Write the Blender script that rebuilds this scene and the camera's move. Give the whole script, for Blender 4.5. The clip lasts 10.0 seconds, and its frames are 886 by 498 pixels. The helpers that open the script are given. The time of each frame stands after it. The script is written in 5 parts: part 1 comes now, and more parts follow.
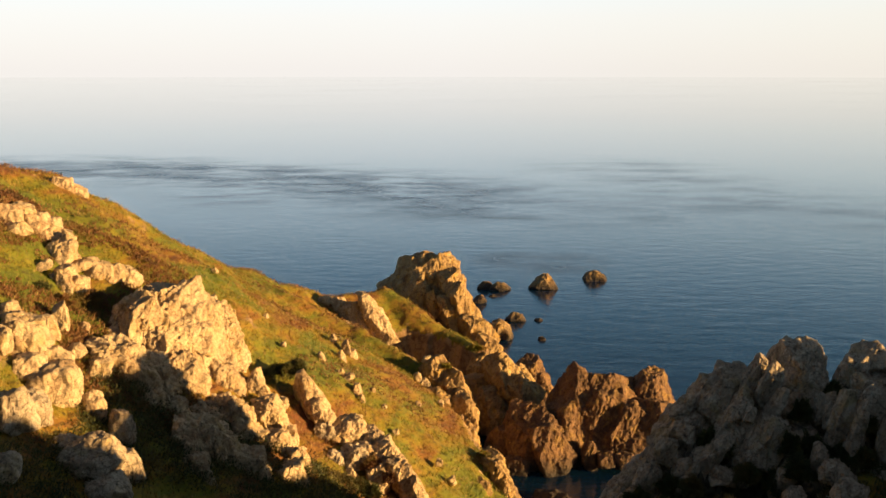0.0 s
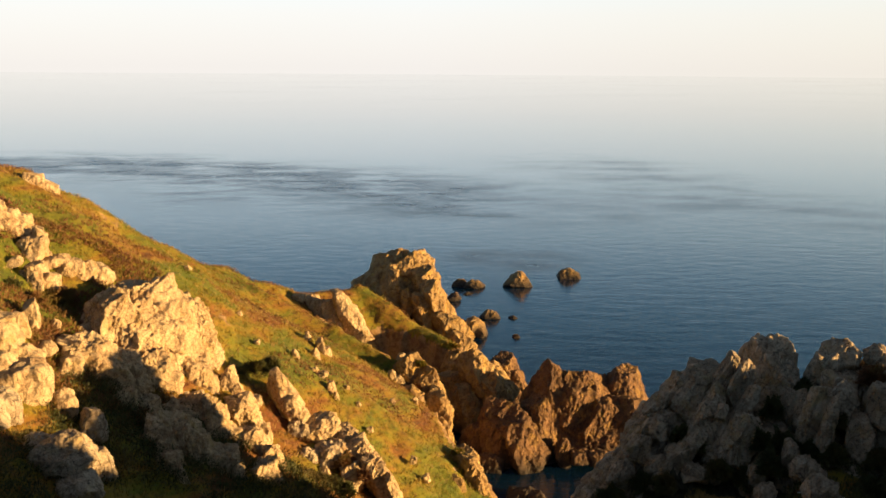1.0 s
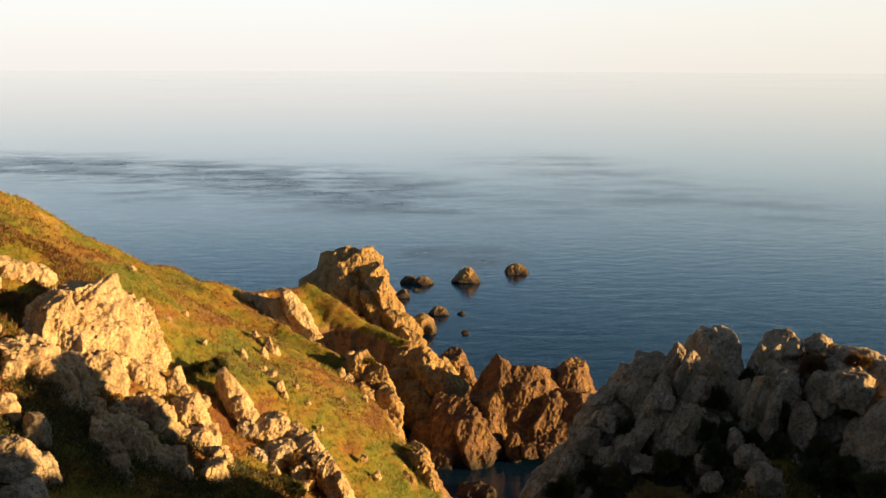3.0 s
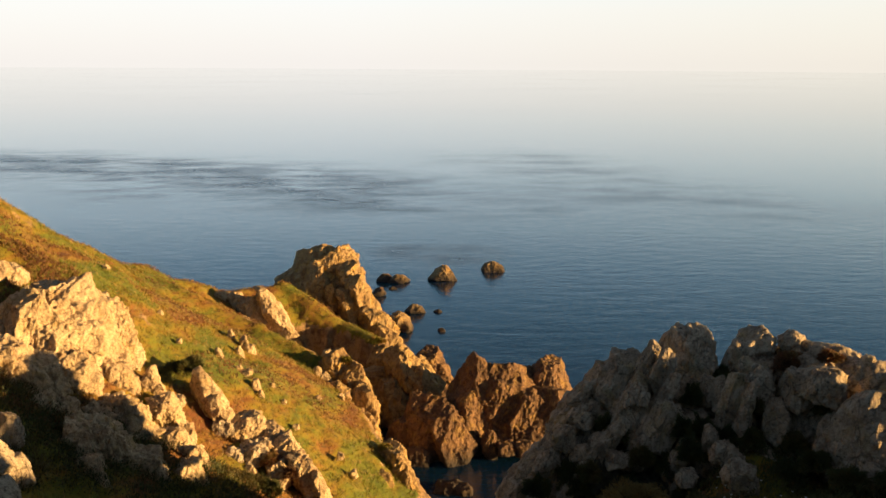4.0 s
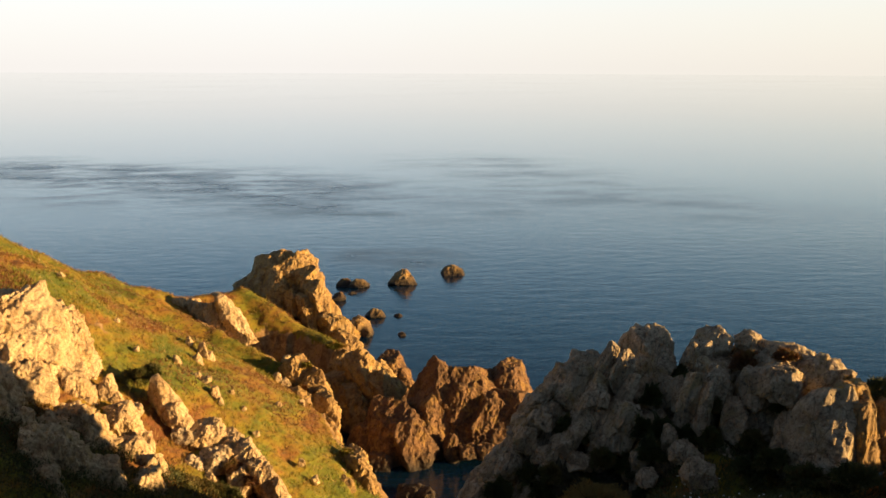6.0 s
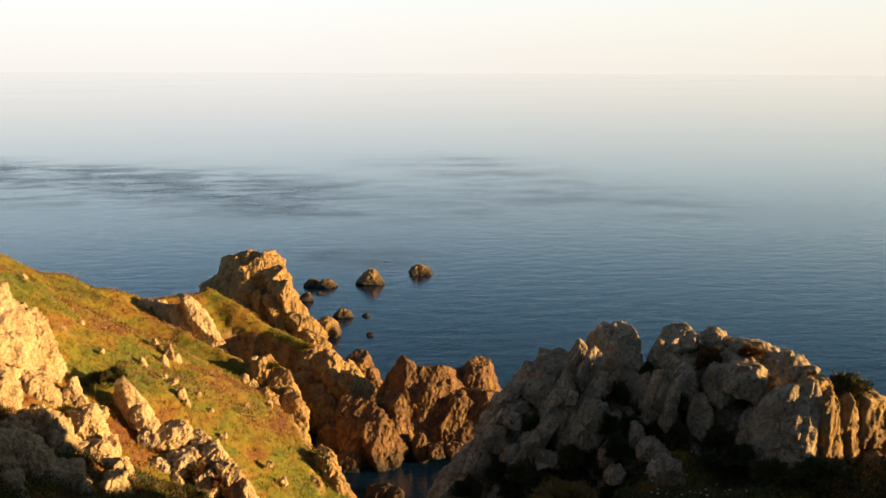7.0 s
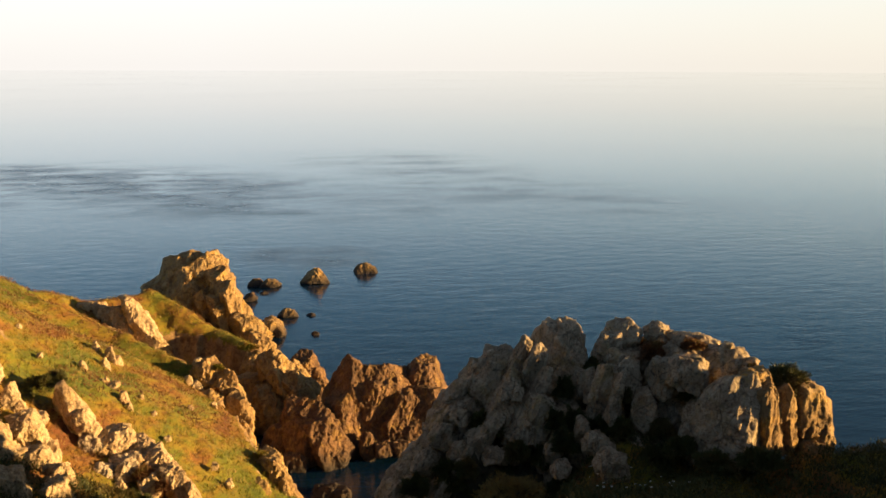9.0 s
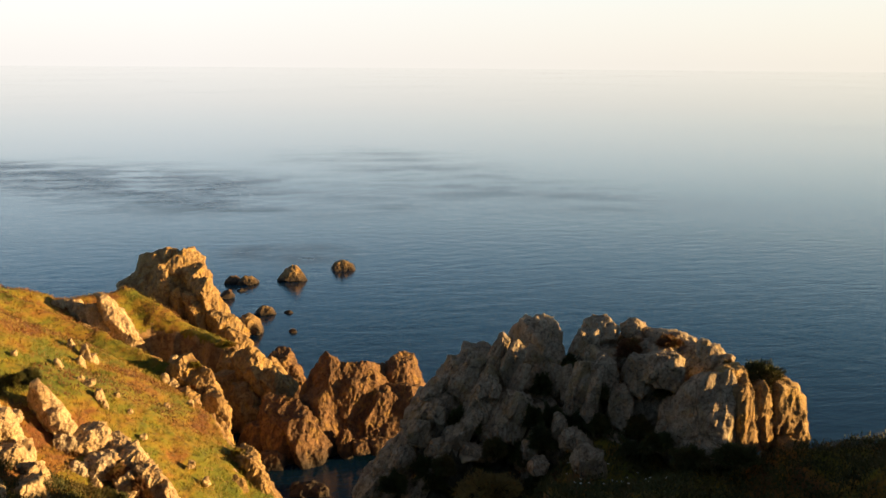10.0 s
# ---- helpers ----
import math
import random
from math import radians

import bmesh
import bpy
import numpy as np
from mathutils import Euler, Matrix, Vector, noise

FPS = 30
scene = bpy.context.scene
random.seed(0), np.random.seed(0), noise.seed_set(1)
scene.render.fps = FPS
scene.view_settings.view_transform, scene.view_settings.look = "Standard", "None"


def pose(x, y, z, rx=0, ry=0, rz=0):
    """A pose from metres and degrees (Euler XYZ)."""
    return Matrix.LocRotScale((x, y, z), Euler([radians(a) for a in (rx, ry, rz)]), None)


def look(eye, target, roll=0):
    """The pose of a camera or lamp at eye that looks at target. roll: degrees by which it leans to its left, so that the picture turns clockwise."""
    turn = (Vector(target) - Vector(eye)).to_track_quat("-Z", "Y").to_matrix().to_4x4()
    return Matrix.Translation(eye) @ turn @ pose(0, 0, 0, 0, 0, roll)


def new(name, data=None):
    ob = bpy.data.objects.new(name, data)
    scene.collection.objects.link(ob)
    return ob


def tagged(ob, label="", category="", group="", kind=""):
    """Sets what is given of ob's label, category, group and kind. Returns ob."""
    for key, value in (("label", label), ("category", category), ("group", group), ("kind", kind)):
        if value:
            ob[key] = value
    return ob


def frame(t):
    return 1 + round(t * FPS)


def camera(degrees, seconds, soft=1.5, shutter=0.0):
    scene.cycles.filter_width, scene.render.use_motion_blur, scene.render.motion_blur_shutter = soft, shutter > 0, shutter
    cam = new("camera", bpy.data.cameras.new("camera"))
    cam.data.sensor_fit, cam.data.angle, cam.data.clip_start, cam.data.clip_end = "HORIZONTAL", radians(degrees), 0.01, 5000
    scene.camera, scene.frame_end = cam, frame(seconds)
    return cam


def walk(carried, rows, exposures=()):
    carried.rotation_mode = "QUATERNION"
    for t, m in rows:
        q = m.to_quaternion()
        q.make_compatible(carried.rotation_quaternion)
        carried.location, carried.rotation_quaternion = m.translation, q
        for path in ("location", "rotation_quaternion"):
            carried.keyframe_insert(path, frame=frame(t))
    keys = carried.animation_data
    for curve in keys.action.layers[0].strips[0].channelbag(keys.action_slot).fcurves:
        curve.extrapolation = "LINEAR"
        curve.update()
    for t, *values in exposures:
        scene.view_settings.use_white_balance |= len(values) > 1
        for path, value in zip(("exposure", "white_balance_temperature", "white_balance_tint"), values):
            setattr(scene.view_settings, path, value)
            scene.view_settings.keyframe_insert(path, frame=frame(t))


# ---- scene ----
# ---- camera: a slow turn to the right from one standing place on the cliff ----
SEA_TO_EYE = 60.0
cam = camera(47.7, 10.0, soft=1.6)
ROWS = [
    (0.0, 0.000, -10.150, 0.000),
    (0.5, -0.524, -10.145, 0.144),
    (1.0, -1.473, -10.283, 0.384),
    (1.5, -1.938, -10.282, 0.359),
    (2.0, -3.055, -10.366, 0.169),
    (2.5, -3.756, -10.395, 0.136),
    (4.0, -5.870, -10.567, 0.377),
    (4.5, -6.128, -10.504, 0.340),
    (5.0, -6.461, -10.493, 0.218),
    (5.5, -7.297, -10.398, 0.219),
    (7.0, -10.090, -10.360, 0.226),
    (7.5, -11.079, -10.469, 0.212),
    (8.0, -11.899, -10.619, 0.034),
    (8.5, -12.744, -10.609, 0.270),
    (9.0, -13.294, -10.476, 0.175),
    (9.5, -13.834, -10.625, 0.350),
    (10.0, -14.577, -10.624, 0.449),
]
walk(cam, [(t, pose(0, 0, SEA_TO_EYE, 0, 0, yaw) @ pose(0, 0, 0, 90 + pitch) @ pose(0, 0, 0, 0, 0, roll)) for t, yaw, pitch, roll in ROWS], [(0.0, 1.33), (5.0, 1.36), (10.0, 1.41)])

# ---- light: low evening sun over the land, hazy sky ----
SUN_AZ, SUN_EL = 104.5, 5.2
world = bpy.data.worlds.new("world")
scene.world = world
world.use_nodes = True
wn = world.node_tree
wn.nodes.clear()
sky = wn.nodes.new("ShaderNodeTexSky")
sky.sky_type = "NISHITA"
sky.sun_disc = False
sky.sun_elevation, sky.sun_rotation = radians(SUN_EL), radians(SUN_AZ)
sky.air_density, sky.dust_density, sky.ozone_density, sky.altitude = 1.0, 0.6, 2.0, 0
wco = wn.nodes.new("ShaderNodeTexCoord")
wsep = wn.nodes.new("ShaderNodeSeparateXYZ")
wn.links.new(wco.outputs["Generated"], wsep.inputs[0])
haze = wn.nodes.new("ShaderNodeValToRGB")
HAZE = [(0.0, (0.338, 0.326, 0.314)), (0.05, (0.350, 0.345, 0.338)), (0.10, (0.330, 0.368, 0.386)), (0.15, (0.236, 0.314, 0.366)), (0.21, (0.056, 0.134, 0.208)), (0.36, (0.0215, 0.037, 0.062)), (1.0, (0.034, 0.031, 0.029))]
while len(haze.color_ramp.elements) < len(HAZE):
    haze.color_ramp.elements.new(0.5)
for el, (at_z, c) in zip(haze.color_ramp.elements, HAZE):
    el.position, el.color = at_z, (*c, 1)
wn.links.new(wsep.outputs[2], haze.inputs[0])
warm = wn.nodes.new("ShaderNodeValToRGB")
warm.color_ramp.elements[0].position, warm.color_ramp.elements[0].color = 0.0, (1.03, 1.03, 1.04, 1)
warm.color_ramp.elements[1].position, warm.color_ramp.elements[1].color = 0.9, (0.93, 0.895, 0.79, 1)
wn.links.new(wsep.outputs[0], warm.inputs[0])
tint = wn.nodes.new("ShaderNodeMix")
tint.data_type, tint.blend_type = "RGBA", "MULTIPLY"
tint.inputs[0].default_value = 1.0
wn.links.new(haze.outputs[0], tint.inputs[6])
wn.links.new(warm.outputs[0], tint.inputs[7])
wbg = wn.nodes.new("ShaderNodeBackground")
wbg.inputs["Strength"].default_value = 0.012
whz = wn.nodes.new("ShaderNodeBackground")
wadd = wn.nodes.new("ShaderNodeAddShader")
wout = wn.nodes.new("ShaderNodeOutputWorld")
wn.links.new(sky.outputs[0], wbg.inputs[0])
wn.links.new(tint.outputs[2], whz.inputs[0])
wn.links.new(wbg.outputs[0], wadd.inputs[0])
wn.links.new(whz.outputs[0], wadd.inputs[1])
wn.links.new(wadd.outputs[0], wout.inputs[0])
sun_data = bpy.data.lights.new("sun", "SUN")
sun_data.energy, sun_data.angle, sun_data.color = 5.0, radians(0.6), (1.0, 0.622, 0.245)
sun = new("sun", sun_data)
sa, se = radians(SUN_AZ), radians(SUN_EL)
sun_way = Vector((math.sin(sa) * math.cos(se), math.cos(sa) * math.cos(se), math.sin(se)))
sun.matrix_world = look(sun_way * 400, (0, 0, 0))


# ---- materials ----
class Mat:
    """A small builder for node materials."""

    def __init__(self, name):
        self.m = bpy.data.materials.new(name)
        self.m.use_nodes = True
        self.t = self.m.node_tree
        self.b = self.t.nodes["Principled BSDF"]

    def node(self, kind, **kw):
        n = self.t.nodes.new("ShaderNode" + kind)
        for k, v in kw.items():
            if k in n.inputs:
                n.inputs[k].default_value = v
        return n

    def link(self, a, b):
        self.t.links.new(a, b)

    def place(self, scale=(1, 1, 1), turn=0.0):
        g = self.node("NewGeometry")
        mp = self.node("Mapping")
        mp.inputs["Scale"].default_value = scale
        mp.inputs["Rotation"].default_value = (0, 0, radians(turn))
        self.link(g.outputs["Position"], mp.inputs["Vector"])
        return mp.outputs[0]

    def lay(self, heading, stretch):
        """Places drawn out by stretch along a heading over the ground, in degrees from +x."""
        g = self.node("NewGeometry")
        mp = self.node("Mapping")
        mp.vector_type = "TEXTURE"
        mp.inputs["Scale"].default_value = (stretch, 1, 1)
        mp.inputs["Rotation"].default_value = (0, 0, radians(heading))
        self.link(g.outputs["Position"], mp.inputs["Vector"])
        return mp.outputs[0]

    def noise(self, vec, scale, detail=4.0, rough=0.55, warp=0.0):
        n = self.node("TexNoise", Scale=scale, Detail=detail, Roughness=rough, Distortion=warp)
        self.link(vec, n.inputs["Vector"])
        return n.outputs["Fac"]

    def ramp(self, fac, stops, smooth=False):
        r = self.node("ValToRGB")
        e = r.color_ramp.elements
        while len(e) < len(stops):
            e.new(0.5)
        for el, (p, c) in zip(e, stops):
            el.position = p
            el.color = (*c, 1) if isinstance(c, tuple) else (c, c, c, 1)
        self.link(fac, r.inputs[0])
        return r.outputs[0]

    def mix(self, fac, a, b, how="MIX"):
        n = self.t.nodes.new("ShaderNodeMix")
        n.data_type, n.blend_type = "RGBA", how
        for sock, v in ((n.inputs[0], fac), (n.inputs[6], a), (n.inputs[7], b)):
            if isinstance(v, (int, float)):
                sock.default_value = v
            elif isinstance(v, tuple):
                sock.default_value = (*v, 1)
            else:
                self.link(v, sock)
        return n.outputs[2]

    def math(self, op, a, b=0.0):
        n = self.t.nodes.new("ShaderNodeMath")
        n.operation = op
        for sock, v in zip(n.inputs, (a, b)):
            if isinstance(v, (int, float)):
                sock.default_value = v
            else:
                self.link(v, sock)
        return n.outputs[0]

    def bump(self, height, strength, dist, onto=None):
        n = self.node("Bump", Strength=strength, Distance=dist)
        self.link(height, n.inputs["Height"])
        if onto is not None:
            self.link(onto, n.inputs["Normal"])
        return n.outputs[0]

    def done(self, color=None, rough=0.9, normal=None):
        if color is not None:
            if isinstance(color, tuple):
                self.b.inputs["Base Color"].default_value = (*color, 1)
            else:
                self.link(color, self.b.inputs["Base Color"])
        if isinstance(rough, (int, float)):
            self.b.inputs["Roughness"].default_value = rough
        else:
            self.link(rough, self.b.inputs["Roughness"])
        if normal is not None:
            self.link(normal, self.b.inputs["Normal"])
        return self.m


def height_of(k):
    g = k.node("NewGeometry")
    s = k.node("SeparateXYZ")
    k.link(g.outputs["Position"], s.inputs[0])
    return s.outputs[2]


def fissures(k, scale, width):
    """Thin joint lines, 1 in the joint and 0 away from it."""
    g = k.place((1, 1, 0.62), 25)
    w = k.node("TexNoise", Scale=0.8, Detail=4.0)
    k.link(g, w.inputs["Vector"])
    m = k.node("VectorMath")
    m.operation = "MULTIPLY_ADD"
    k.link(w.outputs["Color"], m.inputs[0])
    m.inputs[1].default_value = (0.9, 0.9, 0.9)
    k.link(g, m.inputs[2])
    v = k.node("TexVoronoi", Scale=scale)
    v.feature = "DISTANCE_TO_EDGE"
    k.link(m.outputs[0], v.inputs["Vector"])
    return k.ramp(v.outputs["Distance"], [(0.0, 1.0), (width, 0.0)])


def rock_colour(k, pale, mid, dark, lichen):
    """Weathered granite: pale faces, brown and rusty patches, dark streaks and joints, ochre lichen, a wet dark foot at the tide line."""
    v = k.place()
    rust = tuple(0.55 * m + 0.45 * d * f for m, d, f in zip(mid, dark, (1.5, 1.0, 0.7)))
    big = k.noise(v, 0.22, 5, 0.6, 0.4)
    col = k.mix(k.ramp(big, [(0.34, 0.0), (0.56, 1.0)]), mid, pale)
    col = k.mix(k.ramp(k.noise(v, 0.75, 10, 0.72, 0.4), [(0.40, 0.85), (0.50, 0.0)]), col, rust)
    col = k.mix(k.ramp(k.noise(v, 0.6, 6, 0.65, 0.6), [(0.52, 0.0), (0.66, 0.6)]), col, lichen)
    col = k.mix(k.ramp(k.noise(k.place((1, 1, 0.22)), 2.0, 8, 0.74), [(0.54, 0.0), (0.68, 0.65)]), col, rust)
    col = k.mix(k.ramp(k.noise(v, 2.6, 9, 0.76, 0.3), [(0.36, 0.85), (0.47, 0.0)]), col, dark)
    col = k.mix(k.ramp(k.noise(v, 7.0, 4, 0.7), [(0.32, 0.5), (0.52, 0.0)]), col, dark)
    col = k.mix(k.math("MULTIPLY", fissures(k, 0.5, 0.022), 0.6), col, dark)
    z = k.math("ADD", height_of(k), k.math("MULTIPLY", k.math("SUBTRACT", k.noise(v, 0.3, 4), 0.5), 3.0))
    wet = k.ramp(k.math("DIVIDE", z, 10.0), [(0.05, 1.0), (0.30, 0.0)])
    return k.mix(wet, col, (0.035, 0.026, 0.02))


def chipped(k, scale, turn):
    """Hollow chips that meet in sharp edges, as a height."""
    g = k.place((1, 1, 0.6), turn)
    w = k.node("TexNoise", Scale=scale * 1.3, Detail=4.0)
    k.link(g, w.inputs["Vector"])
    m = k.node("VectorMath")
    m.operation = "MULTIPLY_ADD"
    k.link(w.outputs["Color"], m.inputs[0])
    m.inputs[1].default_value = (0.5 / scale,) * 3
    k.link(g, m.inputs[2])
    v = k.node("TexVoronoi", Scale=scale)
    k.link(m.outputs[0], v.inputs["Vector"])
    return v.outputs["Distance"]


def rock_relief(k):
    n1 = k.bump(k.math("SUBTRACT", 1.0, fissures(k, 0.6, 0.03)), 0.5, 0.12)
    n2 = k.bump(chipped(k, 0.7, 25), 0.7, 0.6, n1)
    n3 = k.bump(chipped(k, 2.0, 60), 0.5, 0.2, n2)
    n4 = k.bump(k.noise(k.place((1, 1, 0.5)), 2.4, 9, 0.74), 0.6, 0.22, n3)
    return k.bump(k.noise(k.place(), 9.0, 5, 0.7), 0.4, 0.05, n4)


def rock_material(name, pale, mid, dark, lichen):
    k = Mat(name)
    return k.done(rock_colour(k, pale, mid, dark, lichen), 0.92, rock_relief(k))


ROCK_PALE = rock_material("pale_granite", (0.58, 0.445, 0.275), (0.43, 0.31, 0.18), (0.12, 0.078, 0.042), (0.40, 0.28, 0.10))
ROCK_GREY = rock_material("grey_granite", (0.52, 0.42, 0.30), (0.36, 0.28, 0.19), (0.055, 0.041, 0.027), (0.36, 0.26, 0.10))
ROCK_BROWN = rock_material("brown_sea_rock", (0.225, 0.122, 0.056), (0.105, 0.056, 0.030), (0.035, 0.024, 0.018), (0.40, 0.245, 0.06))
# near-black: moss, plus the shade of gaps and lower flank put into the colour
ROCK_MOSS_SHADE = rock_material("mossy_shade_rock", (0.10, 0.085, 0.05), (0.07, 0.06, 0.035), (0.03, 0.026, 0.016), (0.09, 0.085, 0.03))
ROCK_GOLD = rock_material("lichened_rock", (0.42, 0.29, 0.13), (0.26, 0.165, 0.075), (0.09, 0.06, 0.034), (0.52, 0.31, 0.055))


def turf_patch(k):
    """Patches of green, straw and heath, drawn out along the fall of the slope."""
    return k.math("ADD", k.math("MULTIPLY", k.noise(k.lay(66, 3.2), 0.11, 5, 0.6, 0.4), 0.65), k.math("MULTIPLY", k.noise(k.lay(50, 2.6), 0.42, 5, 0.62, 0.3), 0.35))


TURF = [(0.38, (0.155, 0.058, 0.018)), (0.44, (0.235, 0.112, 0.018)), (0.49, (0.235, 0.162, 0.012)), (0.55, (0.150, 0.150, 0.009)), (0.63, (0.090, 0.118, 0.008))]


def turf_colour(k):
    """Cliff turf: green grass, straw and brown heath."""
    col = k.ramp(turf_patch(k), TURF)
    return k.mix(k.ramp(k.noise(k.lay(60, 1.6), 1.8, 6, 0.72), [(0.36, 0.75), (0.50, 0.0)]), col, (0.050, 0.038, 0.010))


def ground_material():
    k = Mat("cliff_ground")
    v = k.place()
    rock = rock_colour(k, (0.36, 0.235, 0.115), (0.20, 0.115, 0.055), (0.06, 0.038, 0.022), (0.40, 0.24, 0.055))
    at = k.node("Attribute")
    at.attribute_name = "bare"
    edge = k.math("ADD", at.outputs["Fac"], k.math("MULTIPLY", k.math("SUBTRACT", k.noise(v, 0.9, 7, 0.7), 0.5), 1.1))
    col = k.mix(k.ramp(edge, [(0.42, 0.0), (0.58, 1.0)]), turf_colour(k), rock)
    n1 = k.bump(k.noise(v, 1.4, 8, 0.7), 0.6, 0.25)
    return k.done(col, 0.95, k.bump(k.noise(v, 7.0, 6, 0.7), 0.5, 0.08, n1))


def leaf_material(name, stops, turf=False):
    """Leaves whose tone follows the patch they stand in and differs from leaf to leaf."""
    k = Mat(name)
    own = k.node("NewGeometry").outputs["Random Per Island"]
    field = turf_patch(k) if turf else k.noise(k.place(), 0.3, 5, 0.62, 0.4)
    col = k.ramp(k.math("ADD", field, k.math("MULTIPLY", k.math("SUBTRACT", own, 0.5), 0.14)), stops)
    return k.done(col, 0.75)


def sea_material():
    """Sea: clear dark water, wind ripples and long slicks that are smoother or more ruffled."""
    k = Mat("sea_water")
    pos = k.node("SeparateXYZ")
    k.link(k.place(), pos.inputs[0])
    wob = k.math("MULTIPLY", k.math("SUBTRACT", k.noise(k.place(), 0.006, 4, 0.6), 0.5), 240.0)
    x, y = pos.outputs[0], k.math("ADD", pos.outputs[1], wob)

    def drift(slope, offset, half, power):
        """A drift of ruffled water along a line over the sea."""
        v = k.math("ABSOLUTE", k.math("SUBTRACT", k.math("ADD", y, k.math("MULTIPLY", x, slope)), offset))
        return k.math("MULTIPLY", k.ramp(k.math("DIVIDE", v, half), [(0.25, 1.0), (1.0, 0.0)]), power)

    west = k.ramp(k.math("ADD", k.math("DIVIDE", x, 400.0), 0.5), [(0.56, 1.0), (0.92, 0.12)])
    mid = k.ramp(k.math("DIVIDE", y, 1000.0), [(0.34, 0.0), (0.42, 1.0), (0.60, 1.0), (0.75, 0.0)])
    reach = k.ramp(k.math("DIVIDE", pos.outputs[1], 1000.0), [(0.35, 0.0), (0.41, 0.9), (0.62, 1.0), (0.74, 0.0)])
    side = k.math("ABSOLUTE", k.math("SUBTRACT", k.math("ADD", x, k.math("MULTIPLY", y, 0.2)), 230.0))
    east = k.math("MULTIPLY", k.ramp(k.math("DIVIDE", side, 110.0), [(0.2, 0.6), (1.0, 0.0)]), mid)
    band = k.math("MAXIMUM", k.math("MULTIPLY", drift(0.78, 478.0, 165.0, 1.0), k.math("MULTIPLY", west, reach)), east)
    wake = k.math("ADD", k.math("POWER", k.math("DIVIDE", k.math("SUBTRACT", x, 30.0), 30.0), 2.0), k.math("POWER", k.math("DIVIDE", k.math("SUBTRACT", pos.outputs[1], 312.0), 24.0), 2.0))
    band = k.math("MAXIMUM", band, k.ramp(wake, [(0.2, 0.9), (1.0, 0.0)]))
    patch = k.ramp(k.noise(k.place((0.5, 1.0, 1.0), -10), 0.035, 12, 0.76, 0.3), [(0.36, 0.14), (0.58, 1.0)])
    wide = k.ramp(k.noise(k.place((0.7, 1.0, 1.0), 5), 0.004, 7, 0.62, 0.5), [(0.45, 0.0), (0.68, 0.22)])
    calm = k.ramp(k.math("DIVIDE", y, 2000.0), [(0.08, 1.0), (0.25, 0.45), (0.5, 0.12), (1.0, 0.03)])
    ruffle = k.math("MAXIMUM", k.math("MULTIPLY", band, patch), wide)
    rough = k.math("ADD", k.math("MULTIPLY", ruffle, 0.25), k.math("MULTIPLY", calm, 0.10))
    w1 = k.noise(k.place((0.5, 1.0, 1.0), 12), 0.22, 4, 0.6, 0.3)
    w2 = k.noise(k.place((0.5, 1.0, 1.0), -6), 1.1, 4, 0.6)
    wave = k.math("ADD", k.math("MULTIPLY", w1, 0.12), k.math("MULTIPLY", w2, 0.05))
    n2 = k.bump(k.math("MULTIPLY", wave, k.math("MAXIMUM", calm, k.math("MULTIPLY", ruffle, 0.8))), 1.0, 1.0)
    k.b.inputs["IOR"].default_value = 1.33
    return k.done((0.005, 0.024, 0.058), rough, n2)


GROUND, SEA = ground_material(), sea_material()
GRASS = leaf_material("grass_tufts", TURF, True)
STRAW = leaf_material("dry_tussock", [(0.30, (0.22, 0.14, 0.045)), (0.5, (0.36, 0.25, 0.08)), (0.7, (0.26, 0.22, 0.05))])
HEATH = leaf_material("brown_heath", [(0.36, (0.085, 0.038, 0.016)), (0.5, (0.19, 0.082, 0.030)), (0.64, (0.15, 0.105, 0.022))])
GORSE = leaf_material("dark_gorse", [(0.36, (0.035, 0.042, 0.010)), (0.5, (0.065, 0.075, 0.014)), (0.64, (0.12, 0.085, 0.022))])


BARK = Mat("stem_bark").done((0.07, 0.05, 0.03), 0.9)


# ---- shaping tools ----
def hash3(i, j, k, s):
    h = (i * 374761393 + j * 668265263 + k * 2147483647 + s * 974634777) & 0xFFFFFFFF
    h = ((h ^ (h >> 13)) * 1274126177) & 0xFFFFFFFF
    h = ((h ^ (h >> 16)) * 2246822519) & 0xFFFFFFFF
    return ((h ^ (h >> 15)) & 0xFFFFFF) / float(0x1000000)


def chips(p, size, seed):
    """Broken rock: hollow chipped faces of that size that meet in sharp arrises; and how near a joint is (0 to 1)."""
    q = p / np.asarray(size, float)
    c = np.floor(q).astype(np.int64)
    low = np.full(len(q), 9.0)
    next_low = low.copy()
    for dx in (-1, 0, 1):
        for dy in (-1, 0, 1):
            for dz in (-1, 0, 1):
                i, j, k = c[:, 0] + dx, c[:, 1] + dy, c[:, 2] + dz
                r = q - np.stack([i + hash3(i, j, k, seed), j + hash3(i, j, k, seed + 1), k + hash3(i, j, k, seed + 2)], 1)
                tilt = (hash3(i, j, k, seed + 3) - 0.5) * r[:, 0] + (hash3(i, j, k, seed + 4) - 0.5) * r[:, 1] + (hash3(i, j, k, seed + 5) - 0.5) * r[:, 2]
                f = 0.7 * hash3(i, j, k, seed + 6) + 1.5 * tilt + 1.0 * (r * r).sum(1)
                next_low = np.minimum(next_low, np.maximum(low, f))
                low = np.minimum(low, f)
    return low - 0.35, np.clip(1 - (next_low - low) / 0.05, 0, 1)


